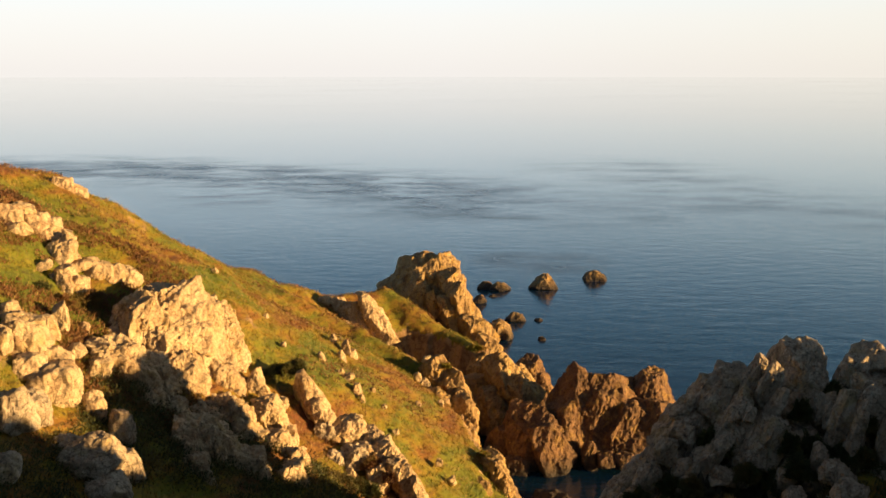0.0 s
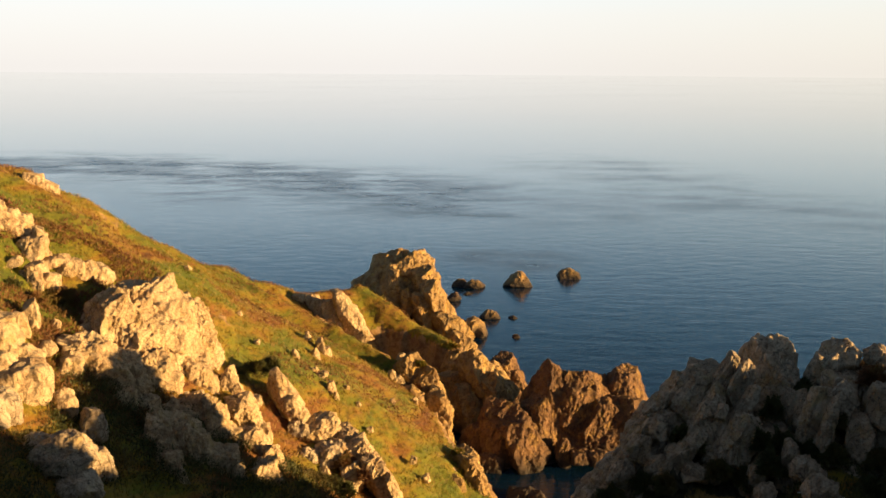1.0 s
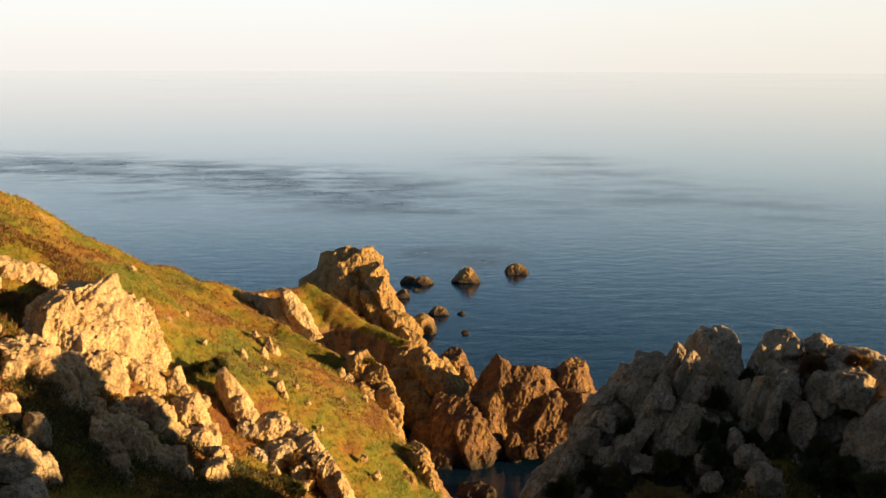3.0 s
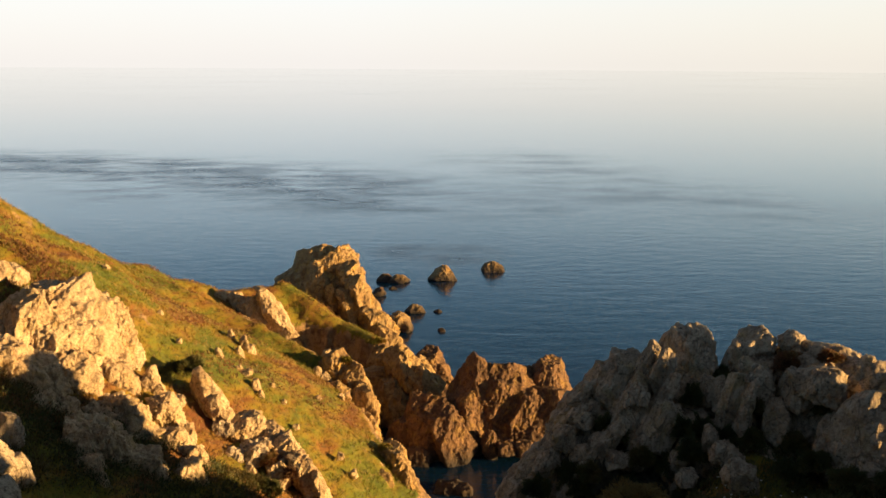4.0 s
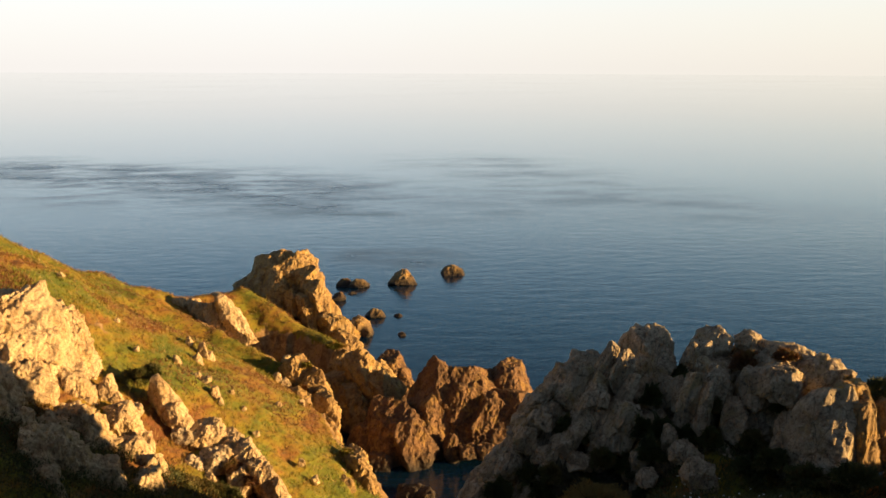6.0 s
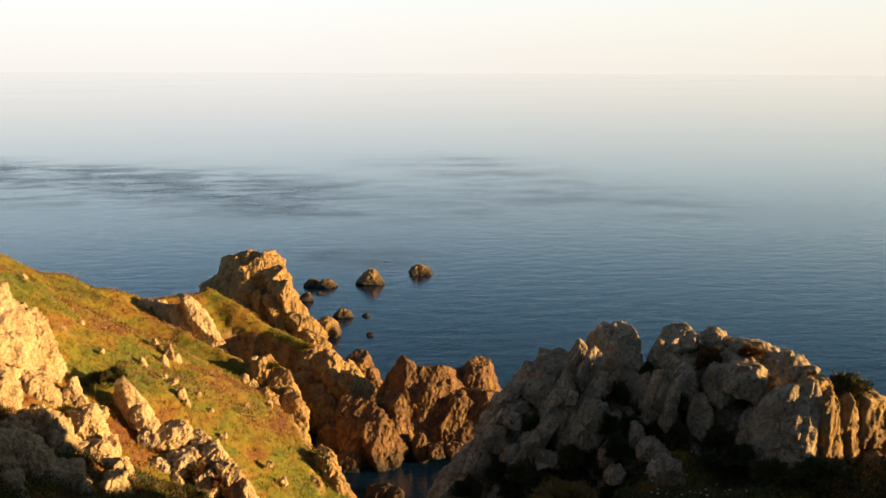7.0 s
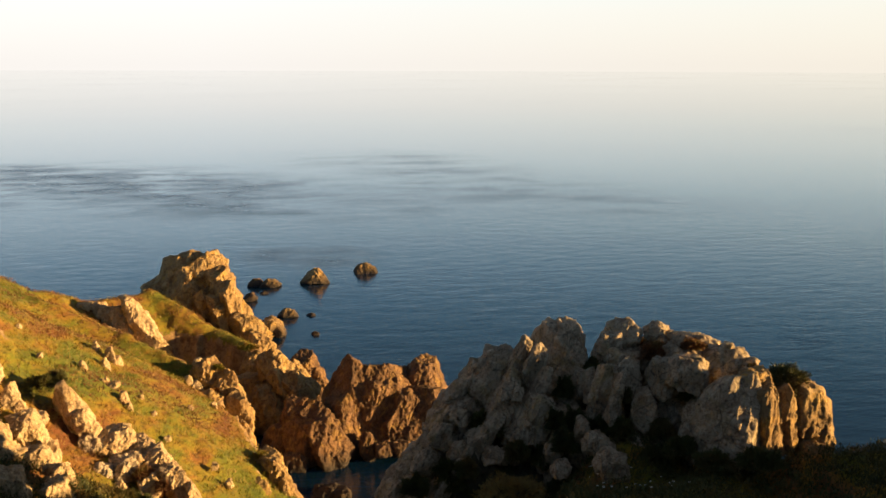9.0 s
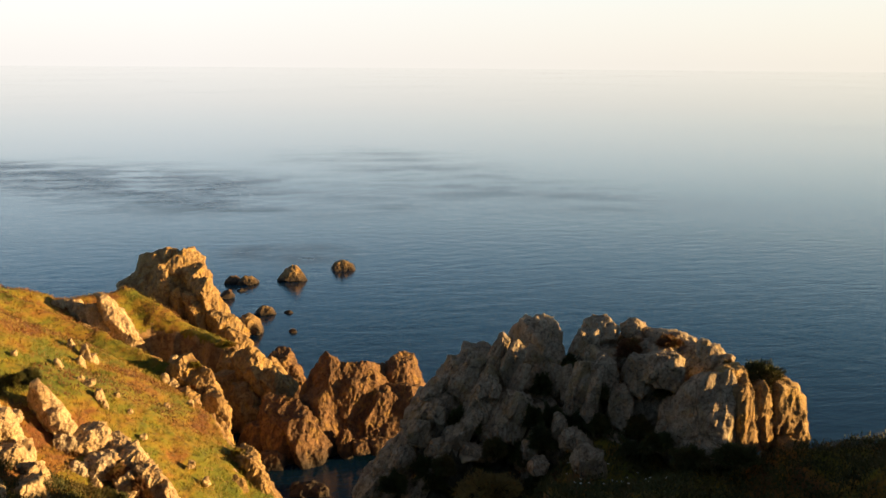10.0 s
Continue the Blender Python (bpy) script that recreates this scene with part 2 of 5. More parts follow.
def joints(p, size, seed):
    """Blocks of jointed rock: for each place, the height of its block's tilted face and how near a joint is (0 to 1)."""
    q = p / np.asarray(size, float)
    c = np.floor(q).astype(np.int64)
    best = np.full(len(q), 9.0)
    second = best.copy()
    face = np.zeros(len(q))
    for dx in (-1, 0, 1):
        for dy in (-1, 0, 1):
            for dz in (-1, 0, 1):
                i, j, k = c[:, 0] + dx, c[:, 1] + dy, c[:, 2] + dz
                o = np.stack([i + 0.15 + 0.7 * hash3(i, j, k, seed), j + 0.15 + 0.7 * hash3(i, j, k, seed + 1), k + 0.15 + 0.7 * hash3(i, j, k, seed + 2)], 1)
                r = q - o
                d = np.abs(r).max(1) * 0.75 + np.sqrt((r * r).sum(1)) * 0.25
                tilt = (hash3(i, j, k, seed + 3) - 0.5) * r[:, 0] + (hash3(i, j, k, seed + 4) - 0.5) * r[:, 1] + (hash3(i, j, k, seed + 5) - 0.5) * r[:, 2]
                f = 0.9 * (hash3(i, j, k, seed + 6) - 0.5) + 1.9 * tilt
                near = d < best
                second = np.where(near, best, np.minimum(second, d))
                face = np.where(near, f, face)
                best = np.where(near, d, best)
    return face, np.clip(1 - (second - best) / 0.08, 0, 1)


def value_noise(p, size, seed):
    q = p / size
    c = np.floor(q).astype(np.int64)
    f = q - c
    f = f * f * (3 - 2 * f)
    out = np.zeros(len(q))
    for dx in (0, 1):
        for dy in (0, 1):
            for dz in (0, 1):
                w = (f[:, 0] if dx else 1 - f[:, 0]) * (f[:, 1] if dy else 1 - f[:, 1]) * (f[:, 2] if dz else 1 - f[:, 2])
                out += w * hash3(c[:, 0] + dx, c[:, 1] + dy, c[:, 2] + dz, seed)
    return out - 0.5


def fractal(p, size, seed, octaves=4):
    return sum(value_noise(p, size / 2 ** o, seed + 11 * o) / 2 ** o for o in range(octaves))


DIP = np.array(pose(0, 0, 0, 8, -24, 18).to_3x3())


def crag(p, size, seed, octaves=3, upright=1.5):
    """Jointed rock relief in metres: bodies of that size chipped into hollow faces, broken again into steps and small chips."""
    warp = np.stack([fractal(p, size * 1.4, seed + 50 + a, 2) for a in range(3)], 1) * size * 0.08
    q = (p + warp) @ DIP.T
    out = 0.34 * size * (chips(q, (size * 0.8, size, size * upright), seed)[0] - 0.1)
    for o in range(1, octaves):
        s = size * 0.85 / 2.2 ** (o - 1) * 0.55
        if o % 2:
            face, crack = joints(q + 3.7 * o, (s * 0.8, s, s * upright), seed + 100 * o)
            out += s * (0.34 * face - 0.22 * crack ** 2)
        else:
            out += 0.55 * s * (chips(q + 1.9 * o, (s * 0.8, s, s * upright), seed + 100 * o)[0] - 0.1)
    return out + 0.03 * size * fractal(p, size * 0.3, seed + 77, 3)


def fast_mesh(name, verts, faces, material, smooth=False):
    """A mesh from arrays: verts n x 3, faces m x 3 or m x 4."""
    me = bpy.data.meshes.new(name)
    k = faces.shape[1]
    me.vertices.add(len(verts))
    me.vertices.foreach_set("co", np.ascontiguousarray(verts, np.float32).ravel())
    me.loops.add(faces.size)
    me.loops.foreach_set("vertex_index", np.ascontiguousarray(faces, np.int32).ravel())
    me.polygons.add(len(faces))
    me.polygons.foreach_set("loop_start", np.arange(0, faces.size, k, dtype=np.int32))
    me.polygons.foreach_set("loop_total", np.full(len(faces), k, np.int32))
    if smooth:
        me.polygons.foreach_set("use_smooth", np.ones(len(faces), bool))
    me.materials.append(material)
    me.update(calc_edges=True)
    me.validate()
    return me


BALLS = {}


def ball(level):
    """A unit ball of evenly spread triangles, as arrays."""
    if level not in BALLS:
        bm = bmesh.new()
        bmesh.ops.create_icosphere(bm, subdivisions=level, radius=1.0)
        BALLS[level] = (np.array([v.co[:] for v in bm.verts]), [tuple(v.index for v in f.verts) for f in bm.faces])
        bm.free()
    return BALLS[level]


SEED = [10]


def stone(ns, radii, seed, square, taper):
    """Pull a unit ball to a stone with flat broken faces and a squarish plan: radii by direction."""
    g = np.random.default_rng(seed)
    planes = [np.array(v, float) + g.normal(0, 0.16, 3) for v in ((1, 0, 0), (-1, 0, 0), (0, 1, 0), (0, -1, 0), (0, 0, 1), (0, 0, -1))]
    dist = list(g.uniform(0.72, 0.92, 6))
    for _ in range(15):
        planes.append(g.normal(0, 1, 3))
        dist.append(g.uniform(0.78, 1.0) if square > 0.5 else g.uniform(0.86, 1.1))
    r = np.full(len(ns), 1.25)
    for n, d in zip(planes, dist):
        c = ns @ (n / np.linalg.norm(n))
        r = np.where(c > 0.05, np.minimum(r, d / np.maximum(c, 0.05)), r)
    p = ns * r[:, None] * np.asarray(radii, float) * 1.26
    p[:, :2] *= 1 - taper * p[:, 2:3] / radii[2]
    return p


def rock(name, material, at, radii, yaw=0.0, lean=0.0, block=2.0, level=5, square=0.6, parent=None, upright=1.5, rough=1.0, taper=0.14):
    """One mass of jointed rock: a broken-faced stone, turned by yaw, leaning by lean, chipped into faces of about that size."""
    SEED[0] += 7
    level = max(level, 4)
    ns, faces = ball(level)
    p = stone(ns, radii, SEED[0], square, taper)
    turn = np.array(pose(0, 0, 0, 0, lean, yaw).to_3x3())
    world_p = p @ turn.T + np.asarray(at, float)
    d = ns / np.asarray(radii, float)
    d /= np.linalg.norm(d, axis=1)[:, None]
    d = d @ turn.T
    world_p = world_p + d * (rough * crag(world_p, block, SEED[0], 4 if level > 5 else 3, upright))[:, None]
    base = Vector(at) if parent is None else Vector(parent.location)
    me = fast_mesh(name, world_p - np.array(base), np.array(faces), material)
    ob = new(name, me)
    if parent is None:
        ob.location = at
    else:
        ob.parent = parent
    return ob


def group_of(name, at, label, category, group=""):
    return tagged(new(name), label, category, group) if at is None else tagged(placed(new(name), at), label, category, group)


def placed(ob, at):
    ob.location = at
    return ob


# ---- the lie of the land ----
def along(x, y, pts, steep=0.0, crest=1.41):
    """Height of the ground that a ridge gives, by its two side slopes; steep: how the sides fall off further out."""
    best = np.full(x.shape, 1e9)
    out = np.full(x.shape, -1e9)
    for (x0, y0, z0, l0, r0), (x1, y1, z1, l1, r1) in zip(pts, pts[1:]):
        ex, ey = x1 - x0, y1 - y0
        s = np.clip(((x - x0) * ex + (y - y0) * ey) / (ex * ex + ey * ey), 0, 1)
        px, py = x - x0 - s * ex, y - y0 - s * ey
        d = np.hypot(px, py)
        right = (px * ey - py * ex) > 0
        slope = np.where(right, r0 + s * (r1 - r0), l0 + s * (l1 - l0))
        out = np.maximum(out, z0 + s * (z1 - z0) - slope * (np.sqrt(d * d + crest * crest) - crest) - steep * np.clip(d - 7, 0, None) ** 2)
    return out


HEADLAND = [(-150, -60, 84, 0.4, 0.5), (-78, 40, 63, 0.5, 0.62), (-48.5, 109.7, 49.9, 0.6, 0.68), (-45.7, 127, 43.9, 0.6, 0.68), (-41.4, 149.4, 34.3, 0.6, 0.66), (-32.4, 168.9, 25.3, 0.6, 0.72), (-23.7, 183.5, 18.1, 0.8, 0.75), (-11, 191.7, 17.0, 1.2, 0.9), (-4, 202, 12, 1.6, 1.6)]
SPUR = [(-11, 191.7, 17.5, 1.2, 1.2), (-0.4, 185, 12.4, 1.2, 1.6), (9.6, 172, 9.8, 1.3, 1.8), (14.5, 164, 6.5, 1.5, 1.8), (17, 159, -5, 2, 2)]
CHEEK = [(-34, 160, 28, 0.6, 0.5), (-14, 156, 19.5, 1.2, 0.5), (-3, 150, 15.5, 1.8, 0.8), (1.5, 139, 9.0, 1.8, 1.2), (4, 133, -3, 2, 2)]
NEAR = [(-90, -90, 80, 0.4, 0.4), (0, 0, 58.6, 0.8, 0.5), (8, 8, 49.5, 0.9, 0.5), (16.9, 32.0, 39.8, 0.8, 0.4), (20.7, 48.9, 33.8, 0.8, 0.2), (23.5, 57.3, 31.4, 0.8, 0.3), (29.1, 63.9, 33.2, 1.6, 0.6), (26.2, 69.2, 30.5, 1.7, 1.4), (18.6, 75.5, 18.6, 1.7, 1.8), (12.6, 81.0, 5.0, 1.7, 1.8)]
SHELF = [(20.7, 42.3, 36.2, 0.6, 0.5), (28.2, 52.6, 33.0, 0.7, 0.3), (34.8, 57.3, 32.2, 1.0, 0.3), (43.2, 55.9, 33.8, 1.2, 0.2), (56.4, 59.2, 32.0, 1.2, 0.4), (75.2, 62.0, 33.0, 1.2, 0.4)]
# unseen ridge on the right, its crest and cliff shaped to shade the outcrop
SHADE_EAST = [(0, -4, 58.3, 0.5, 0.4), (26, 14, 51, 0.9, 0.4), (42, 33, 46, 1.5, 1.3), (54, 46.1, 43.8, 3.0, 3.0), (64, 43.6, 43.6, 3.0, 0.4), (80, 37, 42, 1.6, 0.4), (110, 22, 41, 0.9, 0.4), (200, -40, 30, 0.6, 0.4)]
# unseen low bank, added to shade the foot of the massif's right end
SHADE_BANK = [(44, 47, 37.0, 0.8, 0.5), (55, 50.3, 37.4, 1.2, 0.6), (60, 53, 34.6, 1.2, 0.6), (66, 53.5, 34.5, 1.0, 0.6)]


def land(x, y):
    """Height of the land over the sea, in metres, before the rock relief."""
    p = np.stack([x, y, 0 * x], 1)
    wob = fractal(p, 26.0, 3, 3) * 5.0
    z = np.full(x.shape, -9.0)
    for r, steep, crest in ((HEADLAND, 0, 1.4), (SPUR, 0.02, 3.0), (CHEEK, 0, 1.4), (NEAR, 0.03, 1.4), (SHELF, 0.03, 1.4), (SHADE_EAST, 0.012, 1.4), (SHADE_BANK, 0.02, 1.4)):
        h = along(x + wob * 0.4, y - wob * 0.3, r, steep, crest)
        m = np.clip(1.2 - np.abs(h - z), 0, None)
        z = np.maximum(h, z) + m * m * 0.1
    # the foot of the land breaks off in a cliff over the water
    cut = 12.5 + 5.0 * fractal(p, 18.0, 40, 3)
    z = np.where((z < cut) & (y > 70), cut - (cut - z) * 4.5, z)
    # the knoll of the look-out
    z = np.maximum(z, 58.2 - 0.9 * np.clip(np.hypot(x, y) - 1.5, 0, None))
    return np.maximum(z + 1.6 * fractal(p, 9.0, 60, 4), -12.0)


def steepness(x, y):
    e = 0.7
    return np.hypot(land(x + e, y) - land(x - e, y), land(x, y + e) - land(x, y - e)) / (2 * e)


def bareness(x, y, z):
    """0 on turf, 1 on bare rock: where the ground is steep, and near the water."""
    p = np.stack([x, y, z], 1)
    s = steepness(x, y) + 0.5 * fractal(p, 7.0, 90, 3) - 1.0
    low = (6.0 - z) / 6.0
    # turf keeps to the crest of the spur however steep its sides
    crest = along(x, y, [(a, b, 0.0, 1.0, 1.0) for a, b, *_ in SPUR[:4]], 0.0, 0.01)
    return np.clip(np.maximum(s * 1.6, low) + 0.3 - 1.3 * np.clip(1.25 + crest / 3.5, 0, 1), 0, 1)


def build_ground():
    fine = np.arange(-27, 42, 0.15)
    rest = np.concatenate([np.arange(42, 72, 0.6), np.arange(72, 333, 3.0)])
    az = np.radians(np.concatenate([fine, rest]))
    rr = np.concatenate([[0.0, 1.5], np.arange(3, 24, 1.0), np.arange(24, 60, 0.6), np.arange(60, 212, 0.55), np.arange(212, 430, 12.0)])
    n, m = len(az), len(rr)
    x = (rr[:, None] * np.sin(az)[None]).ravel()
    y = (rr[:, None] * np.cos(az)[None]).ravel()
    z = land(x, y)
    bare = bareness(x, y, z)
    p = np.stack([x, y, z], 1)
    e = 0.5
    nx = -(land(x + e, y) - land(x - e, y)) / (2 * e)
    ny = -(land(x, y + e) - land(x, y - e)) / (2 * e)
    nn = np.stack([nx, ny, np.ones_like(nx)], 1)
    nn /= np.linalg.norm(nn, axis=1)[:, None]
    relief = bare * crag(p, 3.4, 5, 3, 2.0) * 1.1 + (1 - bare) * 0.35 * fractal(p, 1.6, 8, 3)
    # the broken relief dies out on the slopes beside the look-out
    relief *= np.clip((45.0 - np.degrees(np.arctan2(x, y))) / 5.0, 0.15, 1)
    relief *= np.clip((np.hypot(x, y) - 2.0) / 14.0, 0.1, 1)
    p = p + nn * relief[:, None]
    idx = np.arange(n * m).reshape(m, n)
    nxt = np.roll(idx, -1, axis=1)
    quads = np.stack([idx[:-1], idx[1:], nxt[1:], nxt[:-1]], -1).reshape(-1, 4)
    me = fast_mesh("ground", p, quads, GROUND, True)
    me.attributes.new("bare", "FLOAT", "POINT").data.foreach_set("value", bare.astype(np.float32))
    return tagged(new("ground", me), "grassy cliff slopes broken by bare golden rock above the sea", "ground", kind="structure")


def build_sea():
    rr = np.concatenate([[0.5], np.geomspace(20, 4960, 60)])
    az = np.radians(np.arange(0, 360, 3.0))
    x = rr[:, None] * np.sin(az)
    y = rr[:, None] * np.cos(az)
    z = np.clip((rr[:, None] - 420) / 4540, 0, 1) ** 1.1 * 25 + 0 * x
    n, m = len(az), len(rr)
    idx = np.arange(n * m).reshape(m, n)
    nxt = np.roll(idx, -1, axis=1)
    quads = np.stack([idx[:-1], idx[1:], nxt[1:], nxt[:-1]], -1).reshape(-1, 4)
    me = fast_mesh("sea", np.stack([x, y, z], -1).reshape(-1, 3), quads, SEA, True)
    return tagged(new("sea", me), "calm blue sea with wind slicks fading into a pale horizon", "sea", kind="structure")


ground = build_ground()
sea = build_sea()


# ---- plants ----
RNG = np.random.default_rng(5)


def leaves(at, n, spread, size, lift, upright):
    """Quads for plant clumps: n leaves round each place, in a dome that wide, each leaf that long and narrow."""
    c = np.repeat(at, n, axis=0)
    k = len(c)
    a = RNG.uniform(0, 2 * np.pi, k)
    r = np.sqrt(RNG.uniform(0, 1, k)) * np.repeat(spread, n)
    h = np.sqrt(np.clip(1 - (r / np.repeat(spread, n)) ** 2, 0, 1)) * np.repeat(lift, n) * RNG.uniform(0.2, 1, k)
    base = c + np.stack([r * np.cos(a), r * np.sin(a), h - 0.05], 1)
    out = np.stack([np.cos(a), np.sin(a), np.zeros(k)], 1)
    tip = out * RNG.uniform(0.1, 1.0, (k, 1)) * (1 - upright) + np.array([0, 0, 1.0]) * RNG.uniform(0.2, 1.0, (k, 1)) + RNG.normal(0, 0.35, (k, 3))
    tip *= (np.repeat(size[:, 0], n) * RNG.uniform(0.6, 1.3, k))[:, None]
    b = RNG.uniform(0, 2 * np.pi, k)
    side = np.stack([np.cos(b), np.sin(b), RNG.normal(0, 0.3, k)], 1) * np.repeat(size[:, 1], n)[:, None]
    return np.stack([base - side, base + side, base + tip + side * 0.35, base + tip - side * 0.35], 1).reshape(-1, 3)


def plant_stuff(name, at, n, spread, size, lift, upright, material, label, category):
    at = np.asarray(at)
    k = len(at)
    v = leaves(at, n, np.full(k, spread) * RNG.uniform(0.6, 1.4, k), np.stack([np.full(k, size[0]), np.full(k, size[1])], 1), np.full(k, lift) * RNG.uniform(0.6, 1.4, k), upright)
    f = np.arange(len(v)).reshape(-1, 4)
    return tagged(new(name, fast_mesh(name, v, f, material)), label, category, kind="stuff")


def scatter(count, az0, az1, r0, r1):
    a = np.radians(RNG.uniform(az0, az1, count))
    r = np.sqrt(RNG.uniform(r0 * r0, r1 * r1, count))
    x, y = r * np.sin(a), r * np.cos(a)
    z = land(x, y)
    return x, y, z


def turf_places(count, az0, az1, r0, r1, low, high, most=0.45):
    """Places on turf where the patch noise lies between low and high."""
    x, y, z = scatter(count, az0, az1, r0, r1)
    p = np.stack([x, y, z], 1)
    c, q = math.cos(0.35), math.sin(0.35)
    patch = fractal(np.stack([(x * c - y * q) * 1.8, (x * q + y * c) * 0.8, 0 * z], 1), 11.0, 123, 5)
    ok = (bareness(x, y, z) < most) & (z > 5) & (patch > low) & (patch < high)
    return p[ok]


plant_stuff("grass", turf_places(60000, -27, 12, 70, 200, -9, 0.10), 6, 0.36, (0.28, 0.035), 0.10, 0.5, GRASS, "short golden green cliff grass on the slopes", "grass")
plant_stuff("dry_grass", turf_places(7000, -27, 12, 62, 195, -9, 9), 10, 0.3, (0.34, 0.028), 0.10, 0.6, STRAW, "straw-coloured dry grass tussocks on the slope", "grass")
plant_stuff("heath", np.concatenate([turf_places(24000, -27, 12, 60, 200, 0.06, 9), turf_places(9000, -27, -14, 84, 112, -0.25, 9)]), 12, 0.42, (0.22, 0.05), 0.35, 0.3, HEATH, "brown heather and dead bracken in patches", "heath")
plant_stuff("gorse_scrub", np.concatenate([turf_places(9000, -27, -5, 46, 90, -0.06, 9, 0.8), turf_places(9000, 3, 42, 44, 82, -9, 9, 1.1)]), 19, 0.75, (0.2, 0.05), 0.75, 0.2, GORSE, "dark low scrub and ferns on shaded ground", "scrub")


def ridge_places(count, side0, side1):
    """Places along the ridge of the headland, between two distances to its seaward side."""
    pts = [(x, y) for x, y, *_ in HEADLAND[1:7]]
    k = RNG.integers(0, len(pts) - 1, count)
    t = RNG.uniform(0, 1, count)
    a, b = np.array(pts)[k], np.array(pts)[k + 1]
    way = (b - a) / np.linalg.norm(b - a, axis=1)[:, None]
    q = a + (b - a) * t[:, None] + np.stack([-way[:, 1], way[:, 0]], 1) * RNG.uniform(side0, side1, count)[:, None]
    return np.stack([q[:, 0], q[:, 1], land(q[:, 0], q[:, 1])], 1)


plant_stuff("heath", ridge_places(2600, -0.5, 7.0), 12, 0.5, (0.24, 0.05), 0.4, 0.3, HEATH, "dark brown heath along the seaward side of the ridge", "heath")


def shrub(at, size, material=None, label="dark rounded gorse bush growing on bare rock"):
    """A bush: short forked stems under a ragged mass of small leaves."""
    SEED[0] += 3
    g = np.random.default_rng(SEED[0])
    ob = tagged(placed(new("bush"), at), label, "bush", "bushes on the rocks")
    w, d, h = size
    v, f = [], []
    for a in range(7):
        t = g.uniform(0, 6.28)
        top = np.array([math.cos(t) * w * 0.3, math.sin(t) * d * 0.3, h * 0.6])
        foot = np.array([math.cos(t) * 0.06, math.sin(t) * 0.06, -0.3])
        for q, r in ((foot, 0.05), (top, 0.015)):
            for e in range(5):
                v.append(q + r * np.array([math.cos(e * 1.257), math.sin(e * 1.257), 0]))
        b = 10 * a
        f += [(b + e, b + (e + 1) % 5, b + 5 + (e + 1) % 5, b + 5 + e) for e in range(5)]
    stem = new("stem", fast_mesh("stem", np.array(v), np.array(f), BARK))
    stem.parent = ob
    n = int(2600 * min(3.0, max(0.4, w * h)))
    u = g.normal(0, 1, (n, 3))
    u /= np.linalg.norm(u, axis=1)[:, None]
    u[:, 2] = np.abs(u[:, 2]) * 1.1 - 0.15
    lump = 0.75 + 0.9 * fractal(u * 3 + SEED[0], 1.3, SEED[0], 3)
    c = u * (lump * g.uniform(0.75, 1.0, n))[:, None] * np.array([w / 2, d / 2, h])
    tip = (u + g.normal(0, 0.5, (n, 3))) * g.uniform(0.08, 0.2, (n, 1))
    side = np.cross(tip, g.normal(0, 1, (n, 3)))
    side *= 0.03 / np.maximum(np.linalg.norm(side, axis=1), 1e-6)[:, None]
    q = np.stack([c - side, c + side, c + tip + side * 0.4, c + tip - side * 0.4], 1).reshape(-1, 3)
    leaf = new("foliage", fast_mesh("foliage", q, np.arange(4 * n).reshape(-1, 4), material or GORSE))
    leaf.parent = ob
    return ob


# ---- rocks ----

# the stack at the end of the headland
thing = group_of("sea_stack", (-2.2, 198.3, 4.6), "tall craggy sea stack with a lichened crown, its seaward flank sunlit", "sea stack")
rock("block", ROCK_GOLD, (-2.6, 204.4, 10.3), (7.10, 8.88, 9.24), 10, -2, 2.2, 7, 0.6, thing, upright=2.0, rough=0.9, taper=0.2)
rock("block", ROCK_GOLD, (-8.1, 202.3, 15.6), (3.27, 4.67, 3.97), -5, 12, 1.8, 6, 0.6, thing, rough=0.8, taper=0.3)
rock("ledge", ROCK_GOLD, (-1.9, 202.0, 19.5), (4.88, 4.18, 1.97), 5, 4, 1.3, 6, 0.6, thing, rough=0.8, taper=0.3)
rock("block", ROCK_GOLD, (1.5, 198.3, 15.9), (2.75, 3.43, 4.58), 30, -10, 1.7, 6, 0.6, thing, upright=2.2, rough=0.9, taper=0.2)
rock("block", ROCK_GOLD, (3.7, 194.6, 12.1), (2.93, 3.38, 5.64), 35, -20, 1.8, 6, 0.6, thing, upright=2.4, rough=1.0, taper=0.2)
rock("block", ROCK_GOLD, (6.4, 191.0, 8.8), (2.44, 3.11, 4.00), 30, -24, 1.6, 6, 0.6, thing, upright=2.2, rough=0.9, taper=0.25)
rock("block", ROCK_GOLD, (8.5, 186.6, 7.2), (1.74, 2.39, 2.61), 20, -20, 1.2, 6, 0.6, thing, rough=0.9, taper=0.2)
rock("pillar", ROCK_GOLD, (0.7, 192.7, 12.6), (1.34, 2.01, 3.80), 25, -14, 1.2, 6, 0.6, thing, upright=2.4, rough=0.9, taper=0.3)
rock("pillar", ROCK_GOLD, (-2.1, 195.0, 14.3), (1.13, 1.80, 2.48), 20, -8, 1.1, 6, 0.6, thing, upright=2, rough=0.9, taper=0.4)
rock("block", ROCK_GOLD, (-10.7, 202.4, 15.8), (2.10, 3.03, 1.63), 0, 20, 1.4, 6, 0.6, thing, rough=0.8)
rock("knob", ROCK_GOLD, (-3.9, 200.5, 22.4), (0.81, 0.81, 0.69), 0, 0, 0.5, 4, 0.6, thing, rough=0.8)
rock("knob", ROCK_GOLD, (-2.4, 200.6, 22.7), (0.58, 0.58, 0.58), 0, 0, 0.5, 4, 0.6, thing, rough=0.8)
